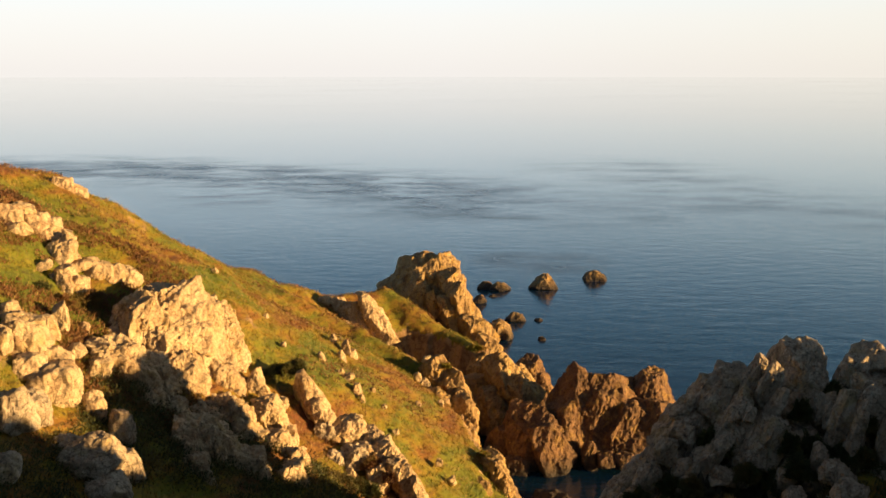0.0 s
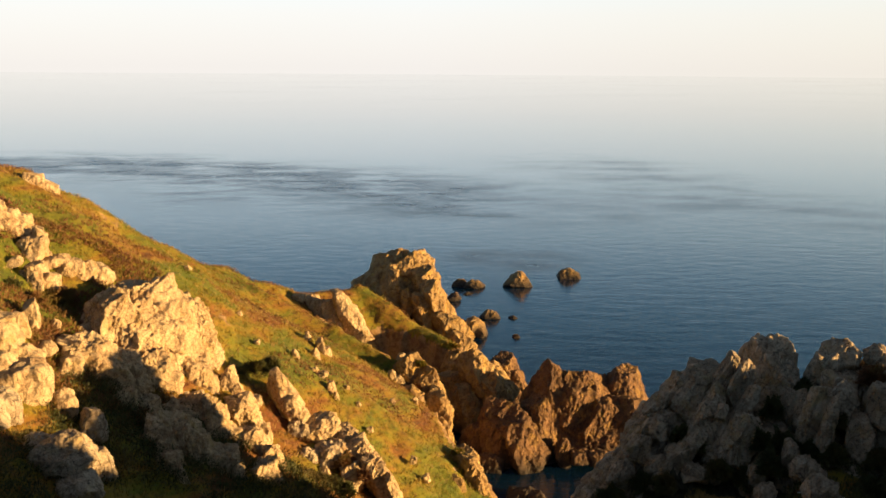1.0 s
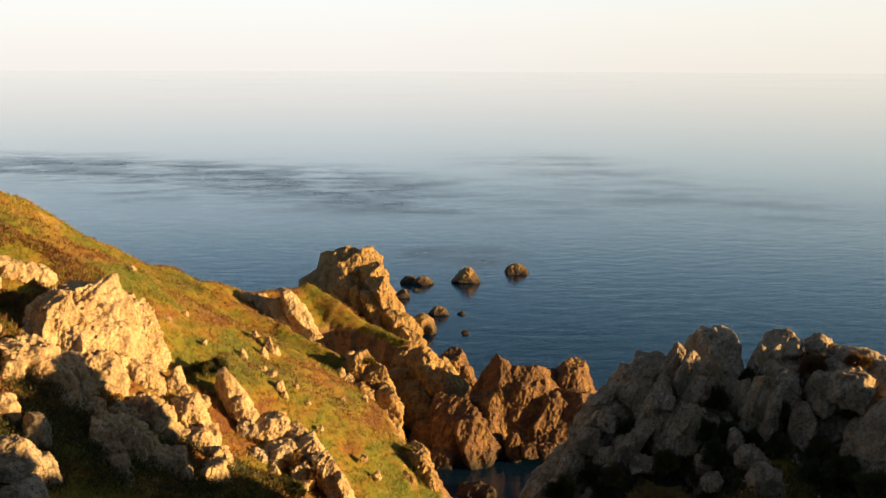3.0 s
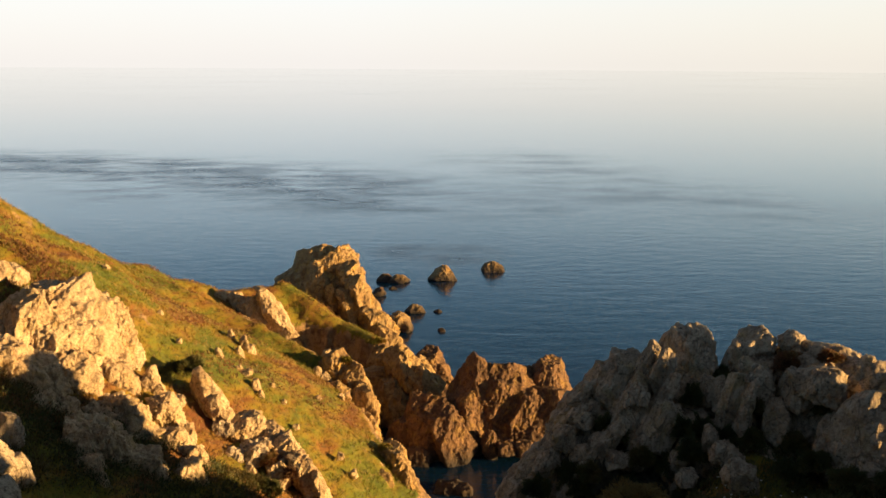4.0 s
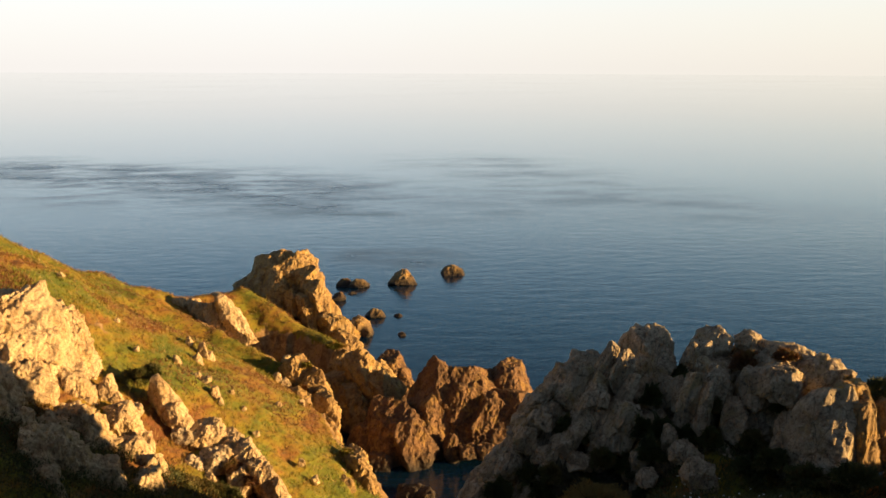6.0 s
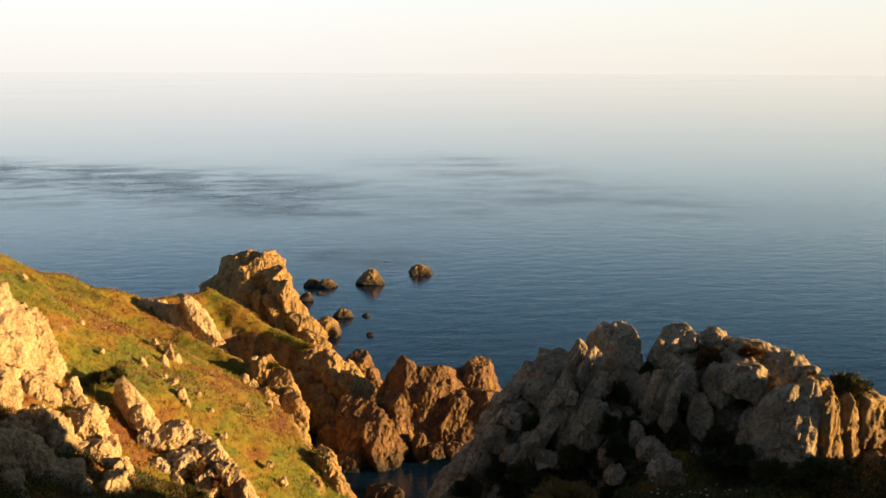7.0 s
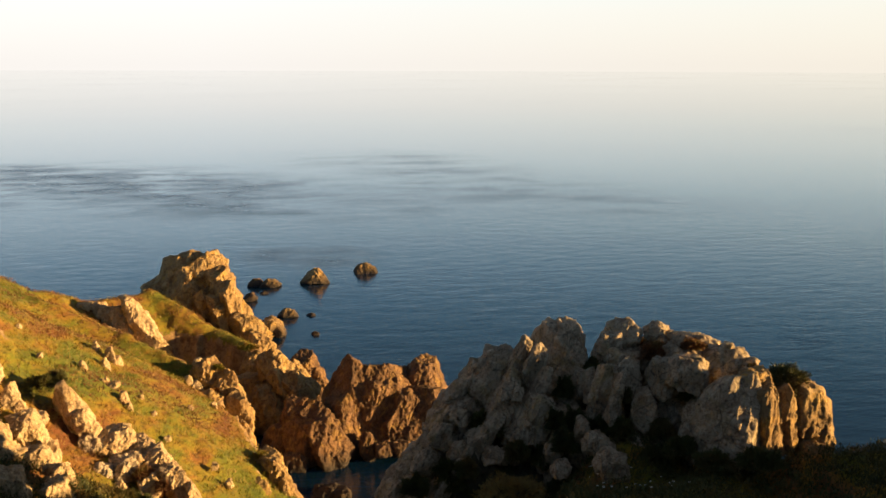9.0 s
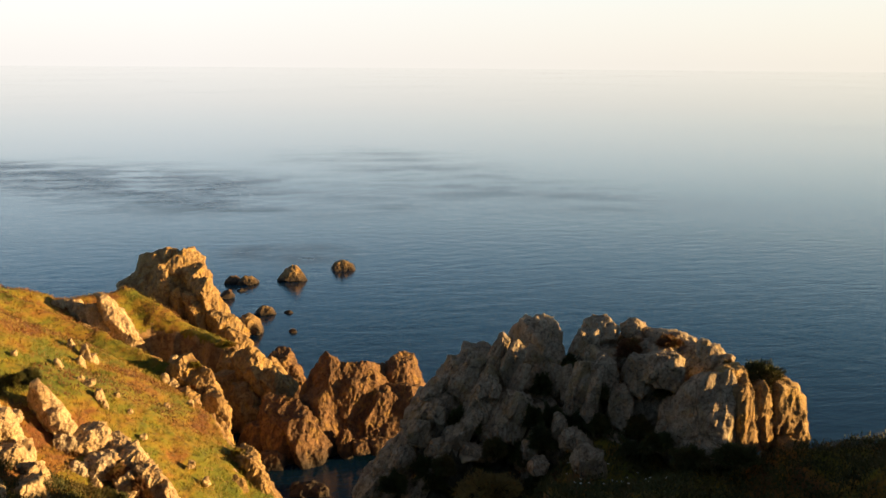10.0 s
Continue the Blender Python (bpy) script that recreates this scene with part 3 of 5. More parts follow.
rock("knob", ROCK_GOLD, (-5.3, 200.4, 21.7), (0.69, 0.69, 0.69), 0, 0, 0.5, 4, 0.6, thing, rough=0.8)
rock("block", ROCK_GOLD, (-7.0, 202.8, 17.9), (3.27, 4.20, 3.74), 10, 6, 1.5, 6, 0.65, thing, upright=1.8, rough=0.8, taper=0.15)
rock("ledge", ROCK_GOLD, (-4.5, 202.2, 20.6), (3.48, 3.48, 1.86), 10, 0, 1.2, 6, 0.65, thing, rough=0.7, taper=0.2)
rock("block", ROCK_GOLD, (-5.3, 198.2, 15.3), (2.98, 3.43, 4.12), 15, 0, 1.5, 6, 0.6, thing, upright=2.0, rough=0.9, taper=0.15)

# the pinnacle in the saddle
thing = group_of("rock_pinnacle", (-13.7, 175.3, 12.1), "pale leaning rock pinnacle rising out of the grassy saddle", "pinnacle")
rock("pillar", ROCK_PALE, (-12.2, 175.9, 15.3), (1.84, 3.06, 5.10), 25, -23, 1.3, 6, 0.6, thing, upright=1.6, rough=1.0, taper=0.3)
rock("block", ROCK_PALE, (-14.8, 176.9, 15.3), (2.26, 3.08, 3.49), 15, -25, 1.3, 6, 0.55, thing, rough=1.0, taper=0.35)
rock("block", ROCK_PALE, (-16.7, 178.0, 16.1), (2.48, 2.48, 2.06), 10, -20, 1.1, 6, 0.55, thing, rough=0.9, taper=0.3)
rock("block", ROCK_PALE, (-18.9, 179.2, 16.9), (1.45, 1.87, 1.25), 5, 0, 0.9, 5, 0.55, thing, rough=0.9)
rock("ledge", ROCK_PALE, (-20.0, 180.4, 18.0), (1.88, 1.67, 0.63), 0, 4, 0.7, 5, 0.6, thing, rough=0.9)
rock("knob", ROCK_PALE, (-21.7, 178.4, 18.3), (0.93, 1.03, 0.93), 0, 0, 0.7, 5, 0.6, thing, rough=0.9)
rock("knob", ROCK_PALE, (-17.3, 172.8, 15.1), (1.00, 1.00, 1.00), 0, -15, 0.7, 5, 0.6, thing, rough=0.9)

# the rocks in the water off the stack
tagged(rock("sea_rock", ROCK_BROWN, (11.9, 272.6, 0.9), (1.75, 1.54, 1.05), -2.5, 0, 0.78, 4, 0.6, rough=0.99, taper=0.45), "brown weedy rock standing out of the sea", "rock", "rocks in the sea")
tagged(rock("sea_rock", ROCK_GOLD, (15.6, 271.2, 0.9), (2.32, 1.83, 1.04), -3.3, 0, 0.78, 4, 0.6, rough=0.99, taper=0.45), "brown weedy rock standing out of the sea", "rock", "rocks in the sea")
tagged(rock("sea_rock", ROCK_GOLD, (28.3, 274.1, 1.8), (2.5, 2.45, 1.88), -5.9, 0, 1.4, 5, 0.6, rough=0.99, taper=0.45), "brown weedy rock standing out of the sea", "rock", "rocks in the sea")
tagged(rock("sea_rock", ROCK_GOLD, (43.8, 284.9, 1.2), (2.62, 2.17, 1.35), -8.7, 0, 1.01, 5, 0.6, rough=0.99, taper=0.45), "brown weedy rock standing out of the sea", "rock", "rocks in the sea")
tagged(rock("sea_rock", ROCK_BROWN, (9.7, 255.5, 1.0), (1.5, 1.45, 1.09), -2.2, 0, 0.81, 4, 0.6, rough=0.99, taper=0.45), "brown weedy rock standing out of the sea", "rock", "rocks in the sea")
tagged(rock("sea_rock", ROCK_GOLD, (12.9, 221.6, 2.0), (2.02, 2.28, 1.99), -3.3, 0, 1.48, 5, 0.6, rough=0.99, taper=0.45), "brown weedy rock standing out of the sea", "rock", "rocks in the sea")
tagged(rock("sea_rock", ROCK_BROWN, (10.7, 224.1, 1.3), (1.44, 1.57, 1.34), -2.7, 0, 1.0, 4, 0.6, rough=0.99, taper=0.45), "brown weedy rock standing out of the sea", "rock", "rocks in the sea")
tagged(rock("sea_rock", ROCK_GOLD, (17.6, 236.8, 0.9), (1.9, 1.6, 1.01), -4.2, 0, 0.75, 4, 0.6, rough=0.99, taper=0.45), "brown weedy rock standing out of the sea", "rock", "rocks in the sea")
tagged(rock("sea_rock", ROCK_BROWN, (23.2, 236.6, 0.2), (0.89, 0.67, 0.35), -5.6, 0, 0.5, 3, 0.6, rough=0.99, taper=0.45), "small dark rock barely awash in the sea", "rock", "rocks in the sea")
tagged(rock("sea_rock", ROCK_BROWN, (22.2, 219.0, 0.3), (0.65, 0.59, 0.42), -5.8, 0, 0.5, 3, 0.6, rough=0.99, taper=0.45), "small dark rock barely awash in the sea", "rock", "rocks in the sea")
tagged(rock("sea_rock", ROCK_BROWN, (13.5, 262.8, 0.2), (0.98, 0.71, 0.34), -2.9, 0, 0.5, 3, 0.6, rough=0.99, taper=0.45), "small dark rock barely awash in the sea", "rock", "rocks in the sea")

# the sea rocks in the cove
thing = group_of("cove_rock", (24.3, 147.5, -1.2), "large craggy brown rock with a pointed top in the cove", "rock")
rock("block", ROCK_BROWN, (25.6, 153.3, 2.9), (8.35, 6.36, 7.63), 12, -4, 2.2, 7, 0.5, thing, rough=0.8, taper=0.36)
rock("peak", ROCK_BROWN, (21.7, 152.4, 9.1), (3.05, 3.59, 4.48), 20, -8, 1.6, 6, 0.5, thing, rough=0.8, taper=0.5)
rock("block", ROCK_BROWN, (33.3, 156.2, 7.7), (3.86, 4.23, 3.68), -10, 0, 1.7, 6, 0.55, thing, rough=0.8, taper=0.2)
rock("block", ROCK_BROWN, (29.4, 151.3, 2.8), (5.56, 4.48, 5.92), 10, -8, 1.9, 7, 0.5, thing, rough=0.8, taper=0.3)
rock("block", ROCK_BROWN, (19.8, 150.4, 3.7), (3.21, 3.92, 6.06), 25, -8, 1.7, 6, 0.5, thing, rough=0.8, taper=0.35)
rock("block", ROCK_BROWN, (24.8, 151.2, 7.9), (3.21, 3.03, 2.67), 15, -18, 1.4, 6, 0.5, thing, rough=0.8)
rock("block", ROCK_BROWN, (33.5, 150.4, 3.3), (3.56, 3.56, 5.35), 0, -6, 1.7, 6, 0.5, thing, rough=0.8, taper=0.2)
rock("block", ROCK_BROWN, (22.3, 145.1, 2.0), (1.12, 1.38, 2.07), 0, 0, 0.9, 5, 0.6, thing, rough=0.8)
rock("block", ROCK_BROWN, (24.7, 144.0, 1.7), (1.37, 1.37, 1.03), 0, 0, 0.8, 5, 0.6, thing, rough=0.8)
rock("block", ROCK_BROWN, (27.5, 144.0, 1.7), (1.54, 1.54, 1.11), 0, 0, 0.8, 5, 0.6, thing, rough=0.8)
thing = group_of("cove_rock", (14.1, 146.6, -0.8), "dome of dark brown rock with a ribbed sunlit side", "rock")
rock("block", ROCK_BROWN, (13.8, 149.3, 3.2), (4.07, 4.43, 5.49), 25, -14, 1.8, 7, 0.5, thing, upright=1.8, rough=0.8, taper=0.42)
rock("block", ROCK_BROWN, (16.0, 146.2, 2.9), (2.95, 3.13, 3.65), 15, -22, 1.4, 6, 0.5, thing, upright=1.8, rough=0.8, taper=0.3)
rock("block", ROCK_BROWN, (10.8, 150.0, 1.4), (3.03, 3.21, 3.74), 0, 0, 1.6, 6, 0.5, thing, rough=0.8, taper=0.2)
rock("block", ROCK_BROWN, (11.2, 143.9, 1.1), (1.89, 1.71, 1.20), 0, 0, 0.9, 5, 0.6, thing, rough=0.8)
rock("block", ROCK_BROWN, (17.2, 143.9, 1.4), (1.71, 1.54, 1.46), 0, -10, 1.0, 5, 0.6, thing, rough=0.8)
thing = group_of("cove_rock", (15.0, 168.7, 3.7), "rounded brown rock behind the point, sunlit on one side", "rock")
rock("block", ROCK_BROWN, (15.6, 172.9, 4.4), (3.25, 4.06, 4.06), 10, -6, 1.6, 6, 0.55, thing, rough=0.8, taper=0.3)
rock("block", ROCK_GOLD, (13.7, 169.1, 6.0), (1.89, 2.18, 2.98), 10, -10, 1.3, 6, 0.55, thing, rough=0.8, taper=0.3)
rock("block", ROCK_BROWN, (17.2, 170.9, 4.4), (1.91, 2.21, 2.41), 0, 0, 1.2, 5, 0.55, thing, rough=0.8, taper=0.2)
thing = group_of("cove_rock", (14.5, 133.6, 0.2), "dark weedy rock low in the cove", "rock")
rock("ledge", ROCK_BROWN, (14.9, 133.5, 0.1), (2.08, 1.92, 0.96), -6, 0, 0.8, 6, 0.6, thing, rough=0.8, taper=0.4)
rock("block", ROCK_BROWN, (16.8, 132.5, 0.2), (1.27, 1.27, 0.72), 0, 0, 0.6, 5, 0.6, thing, rough=0.8)
rock("knob", ROCK_BROWN, (13.8, 134.6, 0.3), (0.73, 0.73, 0.65), 0, 0, 0.5, 5, 0.6, thing, rough=0.8)

# the point under the stack
thing = group_of("rocky_point", (10.0, 159.7, 2.8), "golden lichened rock point below the grassy spur", "rock")
rock("block", ROCK_GOLD, (9.3, 165.7, 5.7), (2.89, 3.93, 5.41), 61.8, -15, 2.2, 5, 0.6, thing, rough=0.8)
rock("block", ROCK_GOLD, (11.6, 163.6, 6.4), (2.38, 3.21, 4.37), 60.9, -30, 1.81, 5, 0.6, thing, rough=0.8)
rock("block", ROCK_GOLD, (13.8, 162.4, 6.3), (2.08, 2.4, 2.12), 60.2, -30, 1.58, 5, 0.6, thing, rough=0.8)
rock("ledge", ROCK_GOLD, (15.3, 161.3, 6.2), (1.22, 1.04, 0.67), 59.6, 0, 0.5, 4, 0.6, thing, rough=0.8)
rock("block", ROCK_GOLD, (8.2, 160.8, 1.9), (2.52, 3.32, 4.29), 62.1, -10, 1.92, 5, 0.6, thing, rough=0.8)
rock("block", ROCK_GOLD, (10.5, 160.7, 2.9), (2.34, 2.92, 3.34), 61.3, -20, 1.78, 5, 0.6, thing, rough=0.8)
rock("pillar", ROCK_GOLD, (5.4, 162.9, 3.6), (1.89, 3.12, 5.79), 63.1, 0, 1.44, 5, 0.6, thing, rough=0.8)
rock("block", ROCK_GOLD, (7.0, 168.9, 8.3), (1.96, 2.5, 3.0), 62.6, -20, 1.49, 5, 0.6, thing, rough=0.8)
rock("block", ROCK_GOLD, (10.2, 161.5, 8.9), (2.65, 3.22, 4.93), 38, -26, 1.6, 6, 0.55, thing, upright=1.8, rough=0.9, taper=0.2)
rock("block", ROCK_GOLD, (12.9, 159.1, 6.7), (2.25, 2.62, 3.18), 35, -24, 1.4, 6, 0.55, thing, upright=1.8, rough=0.9, taper=0.2)
rock("block", ROCK_GOLD, (7.9, 158.8, 5.0), (2.25, 2.62, 3.74), 30, -16, 1.4, 6, 0.55, thing, upright=1.8, rough=0.9, taper=0.2)
thing = group_of("rock_buttress", (0.9, 143.6, 11.2), "golden rock face edging the turf above the gully", "rock")
rock("block", ROCK_GOLD, (-1.0, 147.2, 14.3), (2.24, 2.42, 2.42), 20, -14, 1.4, 6, 0.55, thing, rough=0.9, taper=0.2)
rock("block", ROCK_GOLD, (1.2, 145.9, 12.2), (2.23, 2.91, 3.43), 25, -16, 1.6, 6, 0.55, thing, upright=1.8, rough=0.9, taper=0.2)
rock("block", ROCK_GOLD, (2.9, 142.3, 9.4), (1.60, 2.86, 3.53), 25, -12, 1.5, 6, 0.55, thing, upright=1.8, rough=0.9, taper=0.15)
rock("block", ROCK_GOLD, (3.6, 139.0, 7.8), (0.99, 1.81, 2.14), 20, -10, 1.1, 6, 0.55, thing, rough=0.9)
rock("block", ROCK_GOLD, (-0.7, 141.7, 11.7), (1.34, 1.67, 1.84), 20, -16, 1.0, 6, 0.55, thing, rough=0.9)
rock("knob", ROCK_PALE, (-2.7, 144.1, 13.5), (0.85, 0.93, 1.01), 10, -10, 0.7, 5, 0.55, thing, rough=0.9)
rock("knob", ROCK_PALE, (-2.5, 150.5, 15.3), (0.79, 0.79, 0.79), 10, 0, 0.6, 5, 0.55, thing, rough=0.9)
rock("knob", ROCK_PALE, (-3.7, 142.3, 15.3), (0.50, 0.50, 0.58), 10, 0, 0.5, 5, 0.55, thing, rough=0.9)
thing = group_of("rock_buttress", (6.0, 110.4, 12.8), "golden lichened cliff edge at the foot of the grass slope", "rock")
rock("block", ROCK_GOLD, (5.5, 112.6, 13.9), (1.48, 1.74, 1.61), 25, -14, 1.1, 6, 0.55, thing, rough=0.9, taper=0.15)
rock("block", ROCK_GOLD, (6.3, 110.3, 12.3), (1.32, 1.98, 2.90), 25, -10, 1.3, 6, 0.55, thing, upright=1.8, rough=0.9, taper=0.15)
rock("block", ROCK_GOLD, (7.1, 109.0, 10.8), (0.92, 1.70, 2.62), 25, -6, 1.1, 6, 0.55, thing, upright=1.8, rough=0.9)
rock("block", ROCK_GOLD, (4.2, 106.4, 13.3), (0.89, 1.02, 1.40), 20, -14, 0.8, 6, 0.55, thing, rough=0.9)
rock("knob", ROCK_PALE, (3.8, 108.7, 14.4), (0.52, 0.52, 0.52), 10, -10, 0.5, 5, 0.55, thing, rough=0.9)
rock("knob", ROCK_PALE, (2.8, 105.6, 14.1), (0.44, 0.44, 0.44), 10, -10, 0.5, 5, 0.55, thing, rough=0.9)
rock("knob", ROCK_PALE, (1.0, 101.9, 16.4), (0.37, 0.37, 0.43), 10, -10, 0.5, 5, 0.55, thing, rough=0.9)
rock("knob", ROCK_PALE, (-0.4, 103.2, 17.9), (0.37, 0.37, 0.37), 10, -10, 0.5, 5, 0.55, thing, rough=0.9)

# the outcrop across the slope
thing = group_of("rock_outcrop", (-39.2, 95.8, 42.9), "string of cream sunlit rocks set in heathery turf", "rock outcrop")
rock("ledge", ROCK_PALE, (-42.3, 96.6, 46.1), (1.41, 1.3, 0.94), 23.6, 0, 0.7, 5, 0.6, thing, rough=0.75)
rock("ledge", ROCK_PALE, (-41.7, 98.5, 46.0), (1.24, 1.15, 0.82), 23.0, 0, 0.61, 5, 0.6, thing, rough=0.75)
rock("block", ROCK_PALE, (-40.6, 98.5, 44.8), (1.36, 1.36, 1.07), 22.4, 0, 0.8, 5, 0.6, thing, rough=0.75)
rock("block", ROCK_PALE, (-39.7, 99.9, 44.4), (1.25, 1.23, 0.96), 21.7, 0, 0.71, 5, 0.6, thing, rough=0.75)
rock("ledge", ROCK_PALE, (-41.1, 95.5, 44.9), (1.21, 1.0, 0.62), 23.3, 0, 0.5, 5, 0.6, thing, rough=0.75)
rock("block", ROCK_PALE, (-38.2, 99.4, 43.1), (1.05, 1.21, 1.07), 21.0, 0, 0.8, 5, 0.6, thing, rough=0.75)
rock("block", ROCK_PALE, (-37.8, 97.4, 42.2), (1.4, 1.49, 1.24), 21.2, 0, 0.92, 5, 0.6, thing, rough=0.75)
rock("pillar", ROCK_PALE, (-37.2, 98.2, 42.5), (0.73, 1.07, 1.68), 20.8, 0, 0.56, 5, 0.6, thing, rough=0.75)
rock("block", ROCK_PALE, (-39.5, 98.3, 44.0), (0.8, 0.8, 0.63), 21.9, 0, 0.5, 4, 0.6, thing, rough=0.75)
thing = group_of("rock_outcrop", (-34.2, 96.6, 39.4), "low ledges of cream rock along the turf edge", "rock outcrop")
rock("block", ROCK_PALE, (-36.5, 94.7, 40.7), (1.06, 0.99, 0.72), 21.1, 0, 0.54, 5, 0.6, thing, rough=0.75)
rock("ledge", ROCK_PALE, (-36.1, 97.5, 40.9), (1.51, 1.07, 0.49), 20.3, 0, 0.5, 5, 0.6, thing, rough=0.75)
rock("ledge", ROCK_PALE, (-35.8, 99.8, 40.8), (0.8, 0.72, 0.5), 19.7, 0, 0.5, 4, 0.6, thing, rough=0.75)
rock("ledge", ROCK_PALE, (-34.5, 98.1, 40.2), (1.39, 1.21, 0.8), 19.4, -10, 0.6, 5, 0.6, thing, rough=0.75)
rock("ledge", ROCK_PALE, (-33.3, 99.1, 39.8), (1.4, 1.21, 0.8), 18.6, -15, 0.6, 5, 0.6, thing, rough=0.75)
rock("block", ROCK_PALE, (-32.2, 100.0, 39.2), (1.22, 1.28, 1.06), 17.8, -20, 0.79, 5, 0.6, thing, rough=0.75)
rock("block", ROCK_PALE, (-35.0, 94.2, 39.6), (0.88, 1.01, 0.89), 20.4, 10, 0.67, 4, 0.6, thing, rough=0.75)
rock("block", ROCK_PALE, (-35.8, 92.8, 40.1), (0.75, 0.97, 1.18), 21.1, 0, 0.57, 5, 0.6, thing, rough=0.75)
rock("knob", ROCK_PALE, (-36.7, 98.4, 41.3), (0.49, 0.48, 0.37), 20.4, 0, 0.5, 4, 0.6, thing, rough=0.75)
rock("ledge", ROCK_PALE, (-37.9, 93.1, 41.7), (0.88, 0.7, 0.42), 22.2, -25, 0.5, 4, 0.6, thing, rough=0.75)
rock("knob", ROCK_PALE, (-36.7, 93.0, 40.6), (0.58, 0.59, 0.47), 21.6, 0, 0.5, 4, 0.6, thing, rough=0.75)
thing = group_of("rock_outcrop", (-24.0, 83.7, 27.9), "massive jointed cream granite outcrop, sunlit above and shaded below", "rock outcrop")
rock("block", ROCK_PALE, (-27.6, 93.4, 31.4), (5.36, 4.38, 7.00), 30, -4, 2.0, 7, 0.55, thing, upright=1.3, rough=1.0, taper=0.15)
rock("block", ROCK_PALE, (-26.7, 95.3, 36.3), (2.32, 2.54, 2.98), 30, -8, 1.5, 7, 0.6, thing, upright=1.6, rough=1.0, taper=0.12)
rock("block", ROCK_PALE, (-28.5, 91.3, 36.6), (1.91, 2.12, 2.65), 30, 6, 1.4, 6, 0.6, thing, upright=1.6, rough=1.0, taper=0.15)
rock("block", ROCK_PALE, (-22.7, 98.7, 32.3), (2.07, 2.53, 3.80), 30, -6, 1.5, 7, 0.6, thing, rough=1.0, taper=0.1)
rock("block", ROCK_PALE, (-24.3, 100.1, 34.7), (1.39, 1.39, 2.21), 20, -8, 1.0, 6, 0.55, thing, upright=1.8, rough=0.9, taper=0.2)
rock("block", ROCK_PALE, (-24.3, 93.0, 34.8), (1.62, 1.62, 1.95), 35, -16, 1.1, 6, 0.6, thing, rough=0.9, taper=0.2)
rock("block", ROCK_PALE, (-29.1, 85.7, 33.7), (2.51, 2.51, 2.91), 35, 0, 1.6, 6, 0.55, thing, rough=1.0, taper=0.15)
rock("block", ROCK_PALE, (-26.7, 86.4, 32.1), (2.33, 1.83, 2.23), 35, -6, 1.4, 6, 0.55, thing, rough=1.0, taper=0.1)
rock("block", ROCK_PALE, (-24.4, 89.4, 31.5), (2.41, 1.89, 2.31), 35, -10, 1.4, 6, 0.55, thing, rough=1.0, taper=0.1)
rock("block", ROCK_PALE, (-21.1, 93.9, 28.6), (1.88, 2.21, 3.43), 30, -12, 1.4, 6, 0.55, thing, rough=1.0, taper=0.1)
rock("block", ROCK_PALE, (-20.2, 82.3, 25.9), (3.04, 2.75, 4.42), 25, -16, 1.8, 7, 0.5, thing, upright=1.5, rough=1.0, taper=0.2)
rock("block", ROCK_PALE, (-18.6, 87.8, 25.3), (2.09, 2.09, 4.69), 25, -12, 1.6, 7, 0.7, thing, upright=1.4, rough=1.0, taper=0.06)
rock("block", ROCK_PALE, (-22.5, 86.8, 28.3), (2.26, 2.05, 1.74), 20, -12, 1.3, 6, 0.5, thing, rough=1.0, taper=0.15)
rock("block", ROCK_PALE, (-20.5, 78.2, 25.8), (1.87, 1.87, 2.62), 10, -10, 1.3, 6, 0.5, thing, upright=1.6, rough=1.0, taper=0.15)
rock("block", ROCK_PALE, (-16.3, 83.0, 24.5), (1.29, 1.69, 2.98), 20, -14, 1.2, 6, 0.5, thing, upright=1.6, rough=1.0, taper=0.15)
rock("block", ROCK_PALE, (-31.0, 84.8, 34.0), (1.39, 1.49, 1.79), 30, 10, 1.0, 6, 0.55, thing, rough=0.9, taper=0.2)
rock("knob", ROCK_PALE, (-30.2, 90.3, 36.5), (0.42, 0.47, 0.73), 10, 0, 0.5, 5, 0.6, thing, rough=0.9)
rock("knob", ROCK_PALE, (-33.0, 90.3, 36.4), (0.37, 0.42, 0.58), 0, 15, 0.5, 5, 0.6, thing, rough=0.9)
rock("block", ROCK_PALE, (-21.0, 89.2, 27.7), (2.43, 2.11, 2.32), 25, -12, 1.4, 6, 0.7, thing, rough=1.0, taper=0.08)
rock("block", ROCK_PALE, (-29.7, 83.4, 32.1), (2.16, 1.77, 1.47), 30, -6, 1.3, 6, 0.6, thing, rough=1.0, taper=0.1)
rock("block", ROCK_PALE, (-26.9, 83.7, 30.9), (2.57, 1.78, 1.38), 30, -4, 1.3, 6, 0.6, thing, rough=1.0, taper=0.1)
rock("block", ROCK_PALE, (-24.3, 85.0, 29.8), (1.71, 1.51, 1.51), 25, -8, 1.2, 6, 0.6, thing, rough=1.0, taper=0.1)
thing = group_of("rock_outcrop", (-15.2, 88.2, 25.1), "sunlit cream rock rib dropping beside the shaded face", "rock outcrop")
rock("block", ROCK_PALE, (-18.2, 94.9, 28.4), (1.12, 1.34, 2.23), 20, -14, 1.1, 6, 0.6, thing, rough=0.9, taper=0.25)
rock("block", ROCK_PALE, (-16.5, 92.1, 26.7), (1.36, 1.52, 2.39), 20, -14, 1.2, 6, 0.55, thing, rough=0.9, taper=0.15)
rock("block", ROCK_PALE, (-16.0, 94.8, 27.5), (0.67, 0.67, 0.61), 10, 0, 0.6, 5, 0.6, thing, rough=0.9)
rock("block", ROCK_PALE, (-15.0, 88.2, 25.2), (1.31, 1.47, 1.99), 20, -14, 1.2, 6, 0.55, thing, rough=0.9, taper=0.1)
